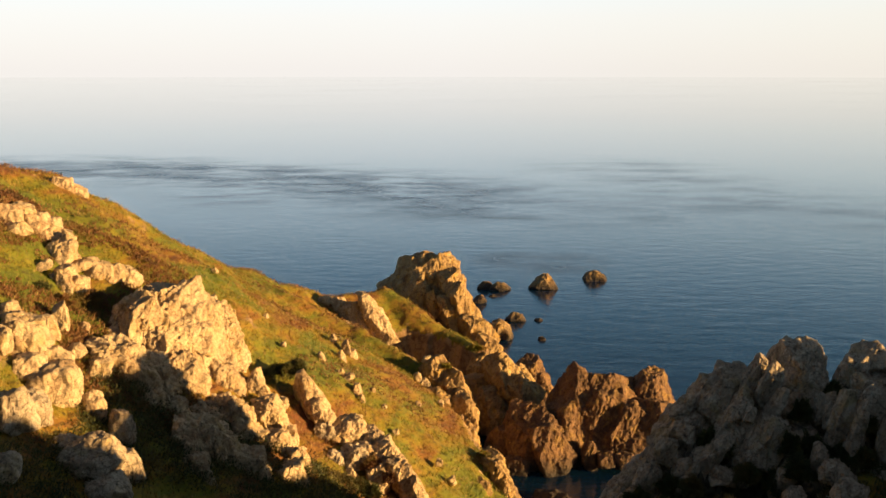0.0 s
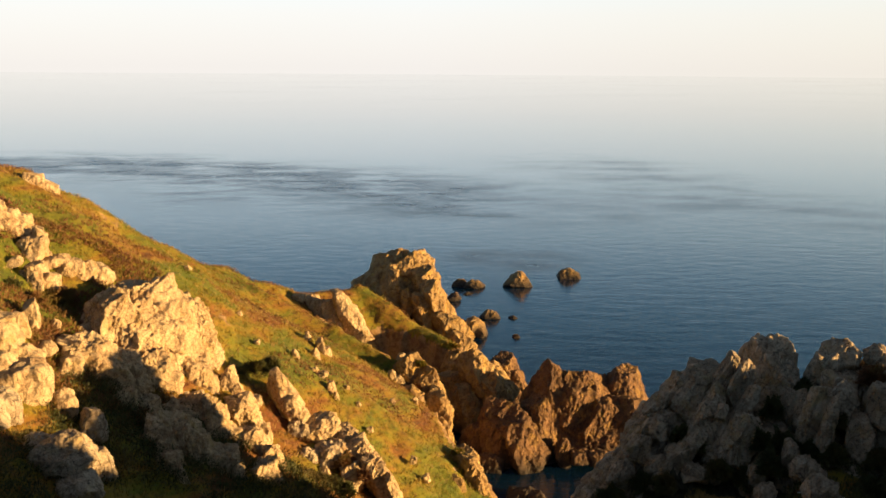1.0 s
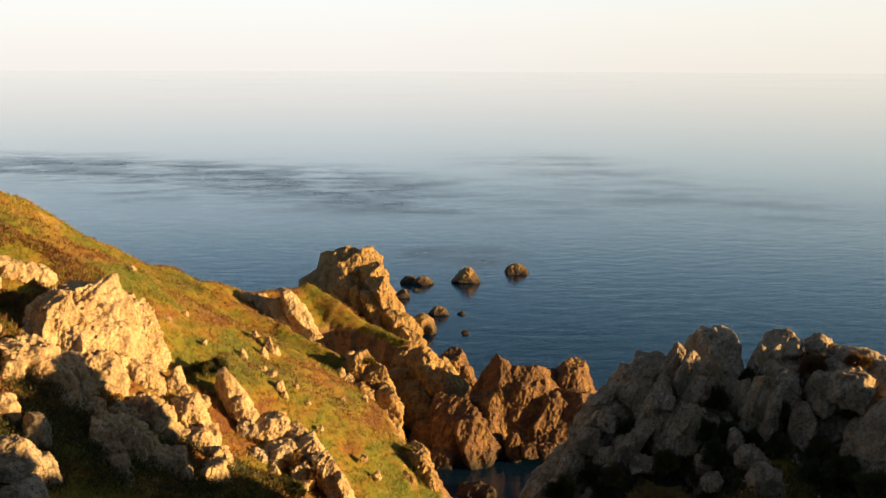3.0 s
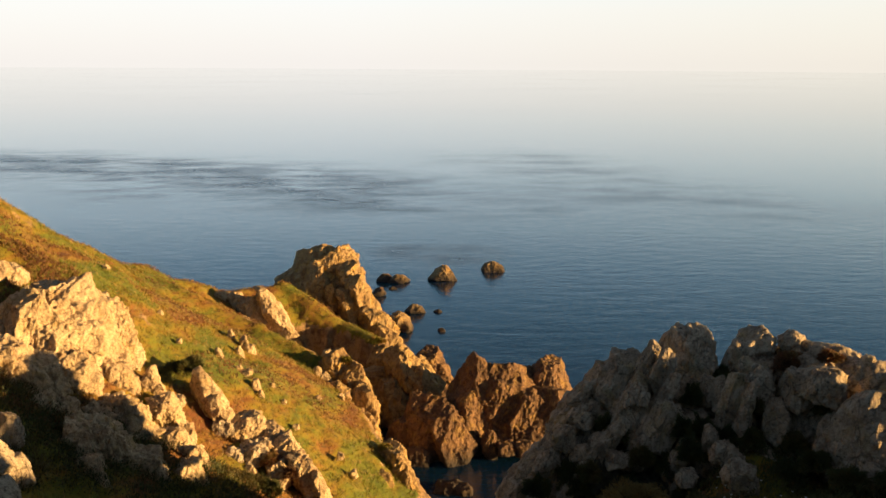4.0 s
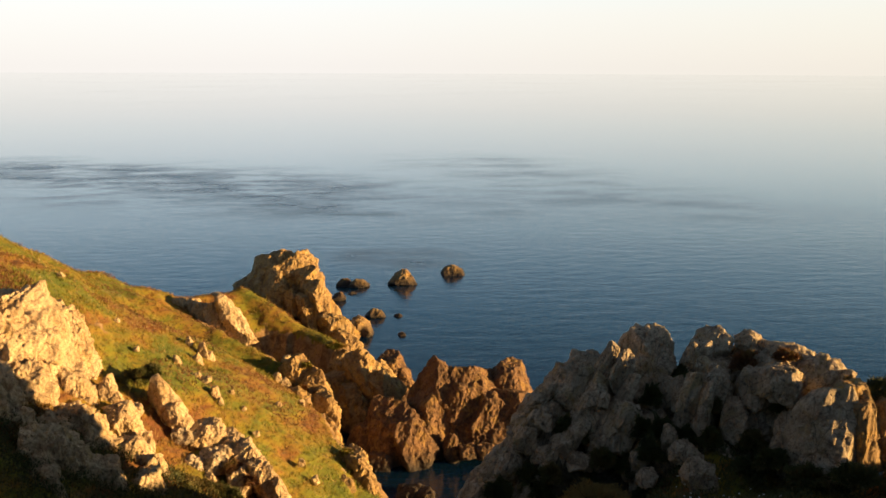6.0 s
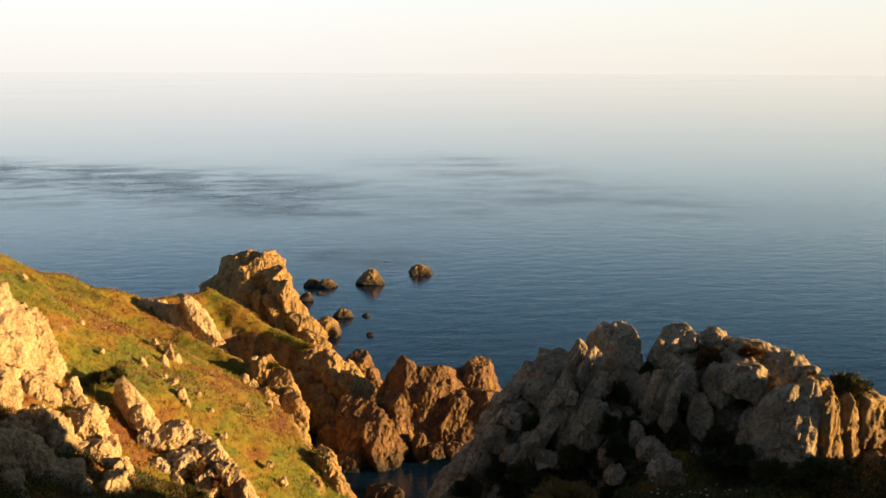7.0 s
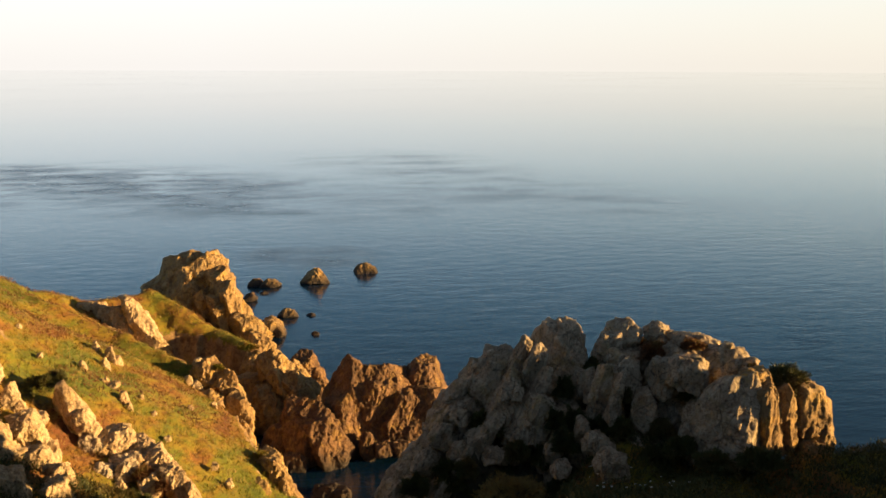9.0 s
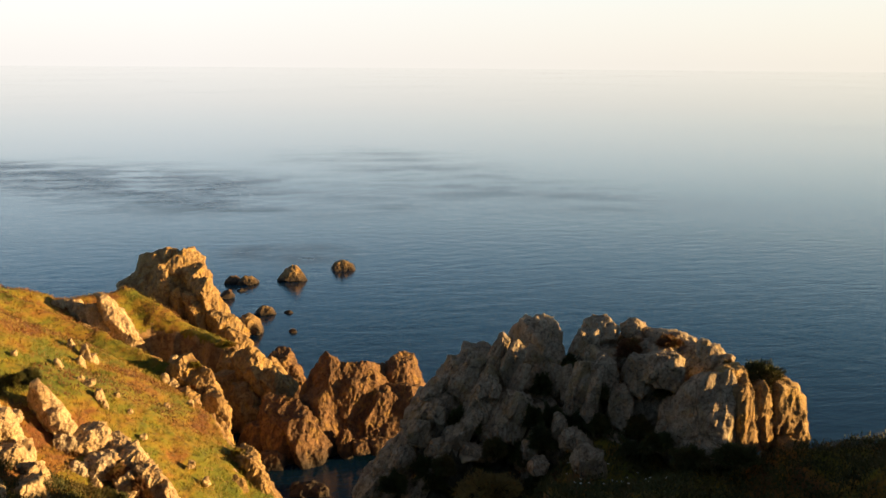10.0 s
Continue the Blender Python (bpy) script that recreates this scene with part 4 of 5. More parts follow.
rock("pillar", ROCK_PALE, (-14.3, 90.4, 25.8), (0.48, 0.54, 1.07), 20, -6, 0.6, 5, 0.6, thing, upright=2, rough=0.8, taper=0.2)
rock("block", ROCK_PALE, (-13.4, 87.2, 24.8), (0.93, 0.93, 1.14), 20, -6, 0.9, 6, 0.6, thing, rough=0.9)
rock("block", ROCK_PALE, (-13.6, 84.4, 23.7), (1.41, 1.41, 1.82), 15, -10, 1.2, 6, 0.55, thing, rough=0.9, taper=0.1)
rock("knob", ROCK_PALE, (-12.6, 87.0, 23.8), (0.42, 0.42, 0.47), 0, 0, 0.5, 5, 0.6, thing, rough=0.9)
rock("knob", ROCK_PALE, (-12.4, 84.8, 22.8), (0.46, 0.46, 0.51), 0, 0, 0.5, 5, 0.6, thing, rough=0.9)
thing = group_of("rock_outcrop", (-31.9, 76.1, 35.5), "rounded cream boulders half sunlit above the shaded scrub", "rock outcrop")
rock("block", ROCK_PALE, (-34.0, 79.0, 38.7), (1.9, 1.86, 1.43), 23.3, 12, 1.06, 5, 0.7, thing, rough=0.75)
rock("block", ROCK_PALE, (-35.7, 80.4, 40.2), (0.77, 0.92, 0.94), 23.9, 0, 0.58, 5, 0.6, thing, rough=0.75)
rock("block", ROCK_PALE, (-34.7, 76.5, 39.1), (0.73, 0.9, 1.0), 24.4, 0, 0.56, 5, 0.6, thing, rough=0.75)
rock("block", ROCK_PALE, (-33.5, 82.5, 38.5), (0.62, 0.84, 1.16), 22.1, -10, 0.5, 5, 0.6, thing, rough=0.75)
rock("pillar", ROCK_PALE, (-33.6, 85.6, 38.4), (0.69, 1.0, 1.53), 21.4, 0, 0.53, 5, 0.6, thing, rough=0.75)
rock("block", ROCK_PALE, (-32.1, 79.3, 36.4), (1.49, 1.55, 1.27), 22.0, 10, 0.94, 5, 0.6, thing, rough=0.75)
rock("block", ROCK_PALE, (-30.7, 76.6, 35.4), (1.82, 2.0, 1.71), 21.9, 0, 1.27, 5, 0.6, thing, rough=0.75)
rock("block", ROCK_PALE, (-32.8, 76.3, 36.9), (1.45, 1.35, 0.98), 23.2, 0, 0.73, 5, 0.6, thing, rough=0.75)
rock("knob", ROCK_PALE, (-32.3, 87.7, 37.1), (0.43, 0.53, 0.55), 20.2, 20, 0.5, 4, 0.6, thing, rough=0.75)
rock("block", ROCK_PALE, (-29.4, 82.4, 34.8), (0.91, 1.08, 1.04), 19.6, 0, 0.7, 5, 0.6, thing, rough=0.75)
rock("block", ROCK_GREY, (-31.2, 69.3, 35.6), (1.32, 1.58, 1.58), 24.3, 0, 1.01, 5, 0.6, thing, rough=0.75)
rock("block", ROCK_GREY, (-30.6, 71.7, 35.0), (1.0, 1.18, 1.16), 23.1, 0, 0.76, 5, 0.6, thing, rough=0.75)
rock("block", ROCK_PALE, (-28.1, 77.0, 33.3), (0.86, 1.07, 1.21), 20.0, 0, 0.65, 5, 0.6, thing, rough=0.75)
rock("block", ROCK_PALE, (-30.6, 91.0, 36.5), (0.56, 0.71, 0.85), 18.6, 0, 0.5, 4, 0.6, thing, rough=0.75)
rock("knob", ROCK_PALE, (-30.4, 89.5, 36.1), (0.66, 0.69, 0.56), 18.8, 0, 0.5, 4, 0.6, thing, rough=0.75)
rock("block", ROCK_PALE, (-31.5, 82.7, 36.4), (0.77, 0.79, 0.63), 20.9, -20, 0.5, 4, 0.6, thing, rough=0.75)
thing = group_of("rock_outcrop", (-25.5, 68.4, 30.8), "grey shaded slabs in dark scrub near the camera", "rock outcrop")
rock("ledge", ROCK_GREY, (-26.2, 69.7, 31.9), (2.38, 2.06, 1.37), 20.6, -18, 1.02, 6, 0.55, thing, rough=0.75)
rock("block", ROCK_GREY, (-24.0, 67.4, 30.4), (1.45, 1.4, 1.06), 19.6, -15, 0.79, 5, 0.6, thing, rough=0.75)
rock("block", ROCK_GREY, (-25.5, 75.8, 31.9), (0.93, 1.18, 1.42), 18.6, 0, 0.71, 5, 0.6, thing, rough=0.75)
rock("block", ROCK_GREY, (-29.2, 63.1, 33.9), (1.01, 1.03, 0.82), 24.8, 0, 0.61, 5, 0.6, thing, rough=0.75)
rock("block", ROCK_GREY, (-23.9, 71.6, 30.3), (0.88, 1.12, 1.34), 18.4, -20, 0.67, 5, 0.6, thing, rough=0.75)
rock("block", ROCK_GREY, (-28.0, 70.6, 32.7), (0.88, 0.87, 0.68), 21.7, 0, 0.5, 5, 0.6, thing, rough=0.75)

# single rocks in the grass
tagged(rock("boulder", ROCK_PALE, (-13.6, 97.7, 27.1), (1.09, 1.73, 2.99), 30, -22, 1.1, 6, 0.65, upright=2, rough=0.5, taper=0.45), "tall pale slab breaking out of the turf bank", "rock", "rocks in the grass")
tagged(rock("boulder", ROCK_PALE, (-12.4, 96.5, 26.1), (0.91, 1.14, 1.37), 20, -28, 0.8, 6, 0.6, rough=0.7, taper=0.2), "pale slab at the foot of the standing slab", "rock", "rocks in the grass")
tagged(rock("boulder", ROCK_PALE, (-14.1, 111.7, 27.3), (0.39, 0.52, 0.67), 7.2, -10, 0.5, 4, 0.6, rough=0.75), "small pale rock showing through the turf", "rock", "rocks in the grass")
tagged(rock("boulder", ROCK_PALE, (-12.3, 123.0, 25.1), (0.5, 0.7, 1.03), 5.7, -10, 0.5, 4, 0.6, rough=0.75), "small pale rock showing through the turf", "rock", "rocks in the grass")
tagged(rock("boulder", ROCK_PALE, (-12.6, 119.4, 25.1), (0.49, 0.61, 0.71), 6.0, -10, 0.5, 4, 0.6, rough=0.75), "small pale rock showing through the turf", "rock", "rocks in the grass")
tagged(rock("boulder", ROCK_PALE, (-11.5, 123.6, 24.2), (0.5, 0.63, 0.74), 5.3, -10, 0.5, 4, 0.6, rough=0.75), "small pale rock showing through the turf", "rock", "rocks in the grass")
tagged(rock("boulder", ROCK_PALE, (-14.0, 123.8, 26.2), (0.36, 0.45, 0.52), 6.4, -10, 0.5, 3, 0.6, rough=0.75), "small pale rock showing through the turf", "rock", "rocks in the grass")
tagged(rock("boulder", ROCK_PALE, (-9.6, 107.7, 24.7), (0.44, 0.57, 0.7), 5.1, -10, 0.5, 4, 0.6, rough=0.75), "small pale rock showing through the turf", "rock", "rocks in the grass")
tagged(rock("boulder", ROCK_PALE, (-10.9, 109.6, 25.6), (0.77, 0.59, 0.33), 5.7, -10, 0.5, 4, 0.6, rough=0.75), "small pale rock showing through the turf", "rock", "rocks in the grass")
tagged(rock("boulder", ROCK_PALE, (-9.0, 106.7, 24.0), (0.25, 0.35, 0.51), 4.8, -10, 0.5, 4, 0.6, rough=0.75), "small pale rock showing through the turf", "rock", "rocks in the grass")
tagged(rock("boulder", ROCK_PALE, (-11.7, 110.0, 26.0), (0.45, 0.43, 0.33), 6.1, -10, 0.5, 3, 0.6, rough=0.75), "small pale rock showing through the turf", "rock", "rocks in the grass")
tagged(rock("boulder", ROCK_PALE, (-14.4, 99.1, 27.5), (0.41, 0.53, 0.65), 8.3, -10, 0.5, 4, 0.6, rough=0.75), "small pale rock showing through the turf", "rock", "rocks in the grass")
tagged(rock("boulder", ROCK_PALE, (-8.1, 111.3, 23.5), (0.26, 0.3, 0.26), 4.2, -10, 0.5, 3, 0.6, rough=0.75), "small pale rock showing through the turf", "rock", "rocks in the grass")
tagged(rock("boulder", ROCK_PALE, (-5.2, 104.0, 21.1), (0.36, 0.38, 0.31), 2.8, -10, 0.5, 3, 0.6, rough=0.75), "small pale rock showing through the turf", "rock", "rocks in the grass")
tagged(rock("boulder", ROCK_PALE, (-6.7, 108.9, 22.3), (0.32, 0.34, 0.29), 3.5, -10, 0.5, 3, 0.6, rough=0.75), "small pale rock showing through the turf", "rock", "rocks in the grass")
tagged(rock("boulder", ROCK_PALE, (-12.8, 96.8, 25.4), (0.45, 0.39, 0.26), 7.5, -10, 0.5, 4, 0.6, rough=0.75), "small pale rock showing through the turf", "rock", "rocks in the grass")
tagged(rock("boulder", ROCK_PALE, (-11.4, 98.4, 24.8), (0.4, 0.37, 0.26), 6.6, -10, 0.5, 3, 0.6, rough=0.75), "small pale rock showing through the turf", "rock", "rocks in the grass")
tagged(rock("boulder", ROCK_PALE, (-0.3, 126.6, 16.6), (0.37, 0.44, 0.45), 0.1, -10, 0.5, 3, 0.6, rough=0.75), "small pale rock showing through the turf", "rock", "rocks in the grass")
tagged(rock("boulder", ROCK_PALE, (-3.1, 120.1, 18.8), (0.35, 0.4, 0.36), 1.5, -10, 0.5, 3, 0.6, rough=0.75), "small pale rock showing through the turf", "rock", "rocks in the grass")
tagged(rock("boulder", ROCK_PALE, (-17.7, 107.1, 30.1), (0.32, 0.32, 0.26), 9.4, -10, 0.5, 3, 0.6, rough=0.75), "small pale rock showing through the turf", "rock", "rocks in the grass")
tagged(rock("boulder", ROCK_PALE, (-20.7, 113.7, 31.7), (0.3, 0.3, 0.24), 10.3, -10, 0.5, 3, 0.6, rough=0.75), "small pale rock showing through the turf", "rock", "rocks in the grass")
tagged(rock("boulder", ROCK_PALE, (-27.0, 116.0, 36.6), (0.35, 0.35, 0.28), 13.1, -10, 0.5, 3, 0.6, rough=0.75), "small pale rock showing through the turf", "rock", "rocks in the grass")
thing = group_of("rock_outcrop", (-8.1, 94.7, 21.3), "broken brown and cream rocks in heath at the slope foot", "rock outcrop")
rock("ledge", ROCK_PALE, (-10.2, 97.2, 24.0), (2.30, 1.73, 1.15), 15, -6, 1.1, 6, 0.55, thing, rough=0.9)
rock("block", ROCK_GREY, (-11.9, 96.1, 23.9), (1.14, 1.14, 1.14), 5, 0, 0.9, 6, 0.55, thing, rough=0.9)
rock("block", ROCK_PALE, (-7.4, 97.0, 22.9), (1.27, 1.27, 1.15), 10, -14, 0.9, 6, 0.55, thing, rough=0.9, taper=0.2)
rock("block", ROCK_PALE, (-5.5, 95.7, 21.4), (1.25, 1.59, 2.28), 25, -20, 1.1, 6, 0.55, thing, upright=1.8, rough=0.9, taper=0.2)
rock("block", ROCK_PALE, (-4.0, 93.4, 20.2), (1.12, 1.56, 2.46), 25, -20, 1.1, 6, 0.55, thing, upright=1.8, rough=0.9, taper=0.2)
rock("pillar", ROCK_PALE, (-2.5, 92.3, 19.4), (0.66, 0.99, 1.88), 25, -18, 0.8, 6, 0.55, thing, upright=2, rough=0.9, taper=0.2)
rock("block", ROCK_PALE, (-6.4, 92.5, 20.5), (0.99, 1.11, 1.44), 25, -14, 0.9, 6, 0.55, thing, rough=0.9)
rock("block", ROCK_GREY, (-8.7, 93.8, 22.2), (1.45, 1.34, 1.12), 10, -8, 0.9, 6, 0.55, thing, rough=0.9)
rock("block", ROCK_GREY, (-10.5, 92.9, 22.5), (0.83, 0.83, 0.72), 0, 0, 0.7, 5, 0.55, thing, rough=0.9)
rock("ledge", ROCK_PALE, (-8.1, 94.9, 22.9), (0.90, 0.79, 0.45), 0, -10, 0.5, 5, 0.6, thing, rough=0.9)
rock("knob", ROCK_PALE, (-12.3, 93.9, 22.8), (0.45, 0.45, 0.50), 0, 0, 0.5, 5, 0.6, thing, rough=0.9)
rock("knob", ROCK_PALE, (-8.9, 91.6, 21.3), (0.49, 0.49, 0.55), 0, 0, 0.5, 5, 0.6, thing, rough=0.9)
thing = group_of("rock_outcrop", (-43.2, 115.7, 46.3), "pale crag on the skyline of the grass ridge", "rock outcrop")
rock("ledge", ROCK_PALE, (-43.0, 113.1, 47.2), (1.19, 1.05, 0.72), 20.8, 15, 0.53, 5, 0.6, thing, rough=0.75)
rock("ledge", ROCK_PALE, (-42.1, 114.0, 46.4), (1.2, 1.06, 0.72), 20.3, 15, 0.54, 5, 0.6, thing, rough=0.75)
rock("ledge", ROCK_PALE, (-44.0, 113.3, 47.5), (0.71, 0.63, 0.43), 21.2, 0, 0.5, 4, 0.6, thing, rough=0.75)
rock("knob", ROCK_PALE, (-42.2, 116.6, 45.5), (0.65, 0.6, 0.44), 19.9, 20, 0.5, 4, 0.6, thing, rough=0.75)

# the shaded massif beside the cove
thing = group_of("rock_massif", (30.3, 68.8, 28.6), "great grey jointed granite crag, shaded, its top catching sun", "rock massif")
# dark cores: the shade in the gaps between blocks is their base colour
rock("block", ROCK_MOSS_SHADE, (25.1, 70.4, 29.9), (4.77, 1.08, 4.09), -19.6, 10, 3, 6, 0.45, thing, rough=0.8, taper=0.25)
rock("block", ROCK_MOSS_SHADE, (35.2, 67.5, 32.2), (4.86, 1.1, 3.72), -27.6, 0, 3, 6, 0.45, thing, rough=0.8, taper=0.2)
rock("ledge", ROCK_MOSS_SHADE, (33.0, 68.2, 36.1), (3.08, 0.66, 1.79), -25.8, 0, 3, 6, 0.45, thing, rough=0.8)
rock("block", ROCK_MOSS_SHADE, (29.7, 72.7, 33.4), (1.6, 1.6, 3.02), -22.2, 0, 3, 6, 0.5, thing, rough=0.8)
rock("block", ROCK_MOSS_SHADE, (38.7, 68.9, 34.9), (2.52, 1.61, 1.87), -29.3, 8, 3, 6, 0.5, thing, rough=0.8)
# lower flank: moss and shade together in one dark colour
rock("block", ROCK_MOSS_SHADE, (22.9, 67.6, 28.9), (2.64, 2.51, 1.87), -18.7, 20, 1.88, 6, 0.6, thing, rough=0.85)
rock("block", ROCK_MOSS_SHADE, (20.4, 68.4, 27.9), (2.24, 2.17, 1.66), -16.6, 25, 1.67, 6, 0.6, thing, rough=0.85)
rock("block", ROCK_MOSS_SHADE, (25.2, 66.8, 30.8), (1.83, 1.97, 1.66), -20.7, 0, 1.67, 5, 0.6, thing, rough=0.85)
rock("block", ROCK_MOSS_SHADE, (17.2, 67.9, 28.5), (1.99, 2.16, 1.83), -14.2, 35, 1.84, 6, 0.6, thing, rough=0.85)
rock("block", ROCK_GREY, (21.6, 72.6, 36.1), (1.81, 2.09, 1.89), -16.6, 8, 1.86, 5, 0.55, thing, rough=0.85)
rock("block", ROCK_GREY, (19.8, 72.0, 34.8), (1.49, 1.87, 2.17), -15.4, 25, 1.53, 6, 0.6, thing, rough=0.85)
rock("block", ROCK_GREY, (22.3, 73.3, 36.7), (1.05, 1.18, 1.02), -16.9, 10, 1.03, 5, 0.6, thing, rough=0.85)
rock("block", ROCK_GREY, (17.9, 70.6, 33.1), (1.74, 2.21, 2.62), -14.2, 35, 1.79, 6, 0.55, thing, rough=0.85)
rock("block", ROCK_GREY, (15.8, 70.1, 30.6), (1.72, 2.28, 3.01), -12.7, 38, 1.76, 6, 0.55, thing, rough=0.85)
rock("block", ROCK_GREY, (13.8, 70.1, 28.1), (1.54, 1.98, 2.4), -11.1, 38, 1.58, 6, 0.6, thing, rough=0.85)
rock("pillar", ROCK_GREY, (21.4, 71.2, 33.6), (1.06, 1.53, 2.37), -16.7, 32, 1.08, 6, 0.6, thing, upright=2.5, rough=0.85)
rock("block", ROCK_GREY, (26.6, 72.4, 36.7), (1.84, 2.26, 2.46), -20.0, 8, 1.89, 6, 0.55, thing, rough=0.85)
rock("block", ROCK_GREY, (27.2, 72.1, 38.4), (1.32, 1.55, 1.48), -20.6, 0, 1.35, 5, 0.65, thing, rough=0.85)
rock("pillar", ROCK_GREY, (24.9, 73.0, 36.1), (0.97, 1.47, 2.46), -18.7, 22, 0.99, 6, 0.6, thing, upright=2.5, rough=0.85)
rock("block", ROCK_GREY, (26.0, 70.6, 34.9), (1.8, 2.01, 1.75), -20.2, 5, 1.76, 5, 0.55, thing, rough=0.85)
rock("block", ROCK_GREY, (23.6, 70.4, 35.1), (0.93, 1.21, 1.51), -18.6, 30, 0.95, 5, 0.6, thing, upright=2, rough=0.85)
rock("pillar", ROCK_GREY, (22.5, 69.7, 33.1), (0.92, 1.3, 1.92), -17.9, 32, 0.94, 5, 0.6, thing, upright=2, rough=0.85)
rock("block", ROCK_GREY, (23.9, 68.3, 33.5), (0.91, 1.23, 1.68), -19.3, 20, 0.93, 5, 0.6, thing, upright=2, rough=0.85)
# two more flank blocks darkened by colour, for moss and shade
rock("block", ROCK_MOSS_SHADE, (21.3, 70.1, 31.3), (1.67, 1.97, 1.92), -16.9, 25, 1.71, 5, 0.6, thing, rough=0.85)
rock("block", ROCK_MOSS_SHADE, (18.5, 68.0, 31.0), (1.81, 2.13, 2.05), -15.2, 30, 1.85, 6, 0.6, thing, rough=0.85)
rock("block", ROCK_GREY, (18.0, 71.1, 33.3), (0.71, 0.82, 0.72), -14.2, 0, 0.73, 5, 0.6, thing, rough=0.85)
rock("pillar", ROCK_GREY, (20.5, 70.4, 32.8), (0.63, 0.88, 1.28), -16.2, 30, 0.64, 5, 0.6, thing, rough=0.85)
rock("block", ROCK_GREY, (25.5, 67.8, 33.6), (1.24, 1.42, 1.26), -20.6, 0, 1.27, 5, 0.6, thing, rough=0.85)
rock("block", ROCK_GREY, (25.9, 66.5, 32.9), (1.22, 1.4, 1.24), -21.3, 0, 1.25, 5, 0.6, thing, rough=0.85)
rock("block", ROCK_GREY, (29.1, 72.4, 34.0), (1.33, 1.64, 1.81), -21.9, 0, 1.37, 5, 0.6, thing, rough=0.85)
rock("block", ROCK_GREY, (31.1, 70.5, 39.3), (1.36, 1.34, 1.03), -23.8, 4, 1.04, 5, 0.6, thing, rough=0.85)
rock("block", ROCK_GREY, (33.4, 69.5, 39.6), (0.79, 0.82, 0.67), -25.7, 0, 0.68, 5, 0.8, thing, rough=0.85)
rock("knob", ROCK_GREY, (34.4, 69.0, 39.4), (0.53, 0.49, 0.36), -26.5, 0, 0.5, 4, 0.6, thing, rough=0.85)
rock("ledge", ROCK_GREY, (34.1, 70.2, 38.0), (1.78, 1.47, 0.91), -25.9, 0, 0.91, 5, 0.55, thing, rough=0.85)
rock("block", ROCK_GREY, (29.7, 70.1, 38.2), (0.87, 1.1, 1.33), -23.0, 15, 0.89, 5, 0.6, thing, rough=0.85)
rock("block", ROCK_GREY, (30.4, 68.8, 36.9), (1.28, 1.58, 1.75), -23.8, 10, 1.32, 5, 0.6, thing, rough=0.85)
rock("pillar", ROCK_GREY, (28.5, 68.6, 35.3), (0.72, 1.02, 1.51), -22.6, 0, 0.74, 5, 0.6, thing, upright=2.5, rough=0.85)
rock("block", ROCK_GREY, (29.1, 67.3, 34.4), (1.25, 1.49, 1.49), -23.4, 20, 1.28, 5, 0.6, thing, rough=0.85)
rock("block", ROCK_GREY, (32.7, 69.8, 36.9), (1.54, 1.77, 1.57), -25.1, 0, 1.58, 5, 0.6, thing, rough=0.85)
rock("block", ROCK_GREY, (32.4, 67.9, 35.2), (1.71, 2.08, 2.18), -25.5, 0, 1.76, 6, 0.55, thing, rough=0.85)
rock("block", ROCK_GREY, (34.4, 66.9, 37.2), (2.35, 2.29, 1.75), -27.2, 12, 1.76, 6, 0.5, thing, rough=0.85)
rock("ledge", ROCK_GREY, (35.7, 67.2, 39.2), (1.6, 1.17, 0.57), -27.9, 5, 0.58, 5, 0.7, thing, rough=0.85)
rock("ledge", ROCK_GREY, (37.2, 65.3, 37.9), (1.84, 1.7, 1.22), -29.7, 15, 1.23, 5, 0.55, thing, rough=0.85)
rock("knob", ROCK_GREY, (37.2, 65.3, 39.2), (0.51, 0.54, 0.44), -29.7, 0, 0.5, 4, 0.6, thing, rough=0.85)
rock("block", ROCK_GREY, (38.2, 63.7, 38.3), (0.63, 0.65, 0.52), -30.9, 0, 0.52, 4, 0.6, thing, rough=0.85)
rock("block", ROCK_GREY, (33.9, 66.1, 34.4), (2.33, 2.54, 2.16), -27.2, 0, 2.17, 6, 0.55, thing, rough=0.85)
rock("block", ROCK_GREY, (31.5, 66.2, 32.7), (1.88, 1.89, 1.49), -25.4, 0, 1.5, 5, 0.6, thing, rough=0.85)
rock("block", ROCK_GREY, (34.2, 62.7, 34.5), (1.63, 2.12, 2.69), -28.7, 20, 1.67, 6, 0.55, thing, rough=0.85)
rock("block", ROCK_GREY, (34.8, 60.0, 35.9), (1.73, 1.9, 2.6), 36, 12, 1.31, 6, 0.45, thing, upright=2.5, rough=0.49)
rock("pillar", ROCK_GOLD, (36.7, 59.8, 36.0), (1.25, 1.5, 2.7), 36, 0, 0.95, 6, 0.6, thing, upright=3, rough=0.7)
rock("block", ROCK_GOLD, (36.5, 60.3, 38.0), (1.11, 1.22, 1.04), -1.2, 0, 0.78, 5, 0.6, thing, rough=0.7)
rock("pillar", ROCK_GOLD, (38.1, 59.8, 35.5), (1.02, 1.3, 2.42), 34, -12, 0.78, 6, 0.6, thing, upright=3, rough=0.7)
rock("block", ROCK_GOLD, (40.4, 60.1, 36.1), (1.14, 1.49, 1.93), 11.1, -4, 0.86, 5, 0.5, thing, rough=0.7)
rock("pillar", ROCK_GOLD, (41.3, 60.0, 34.8), (0.97, 1.46, 2.37), 10.5, -4, 0.74, 6, 0.5, thing, rough=0.7)
rock("block", ROCK_GOLD, (38.8, 61.1, 37.2), (0.76, 0.92, 0.99), -2.5, 0, 0.58, 5, 0.6, thing, rough=0.7)
rock("block", ROCK_GOLD, (40.3, 58.9, 33.4), (0.95, 1.07, 0.93), 10.7, 0, 0.69, 5, 0.6, thing, rough=0.7)
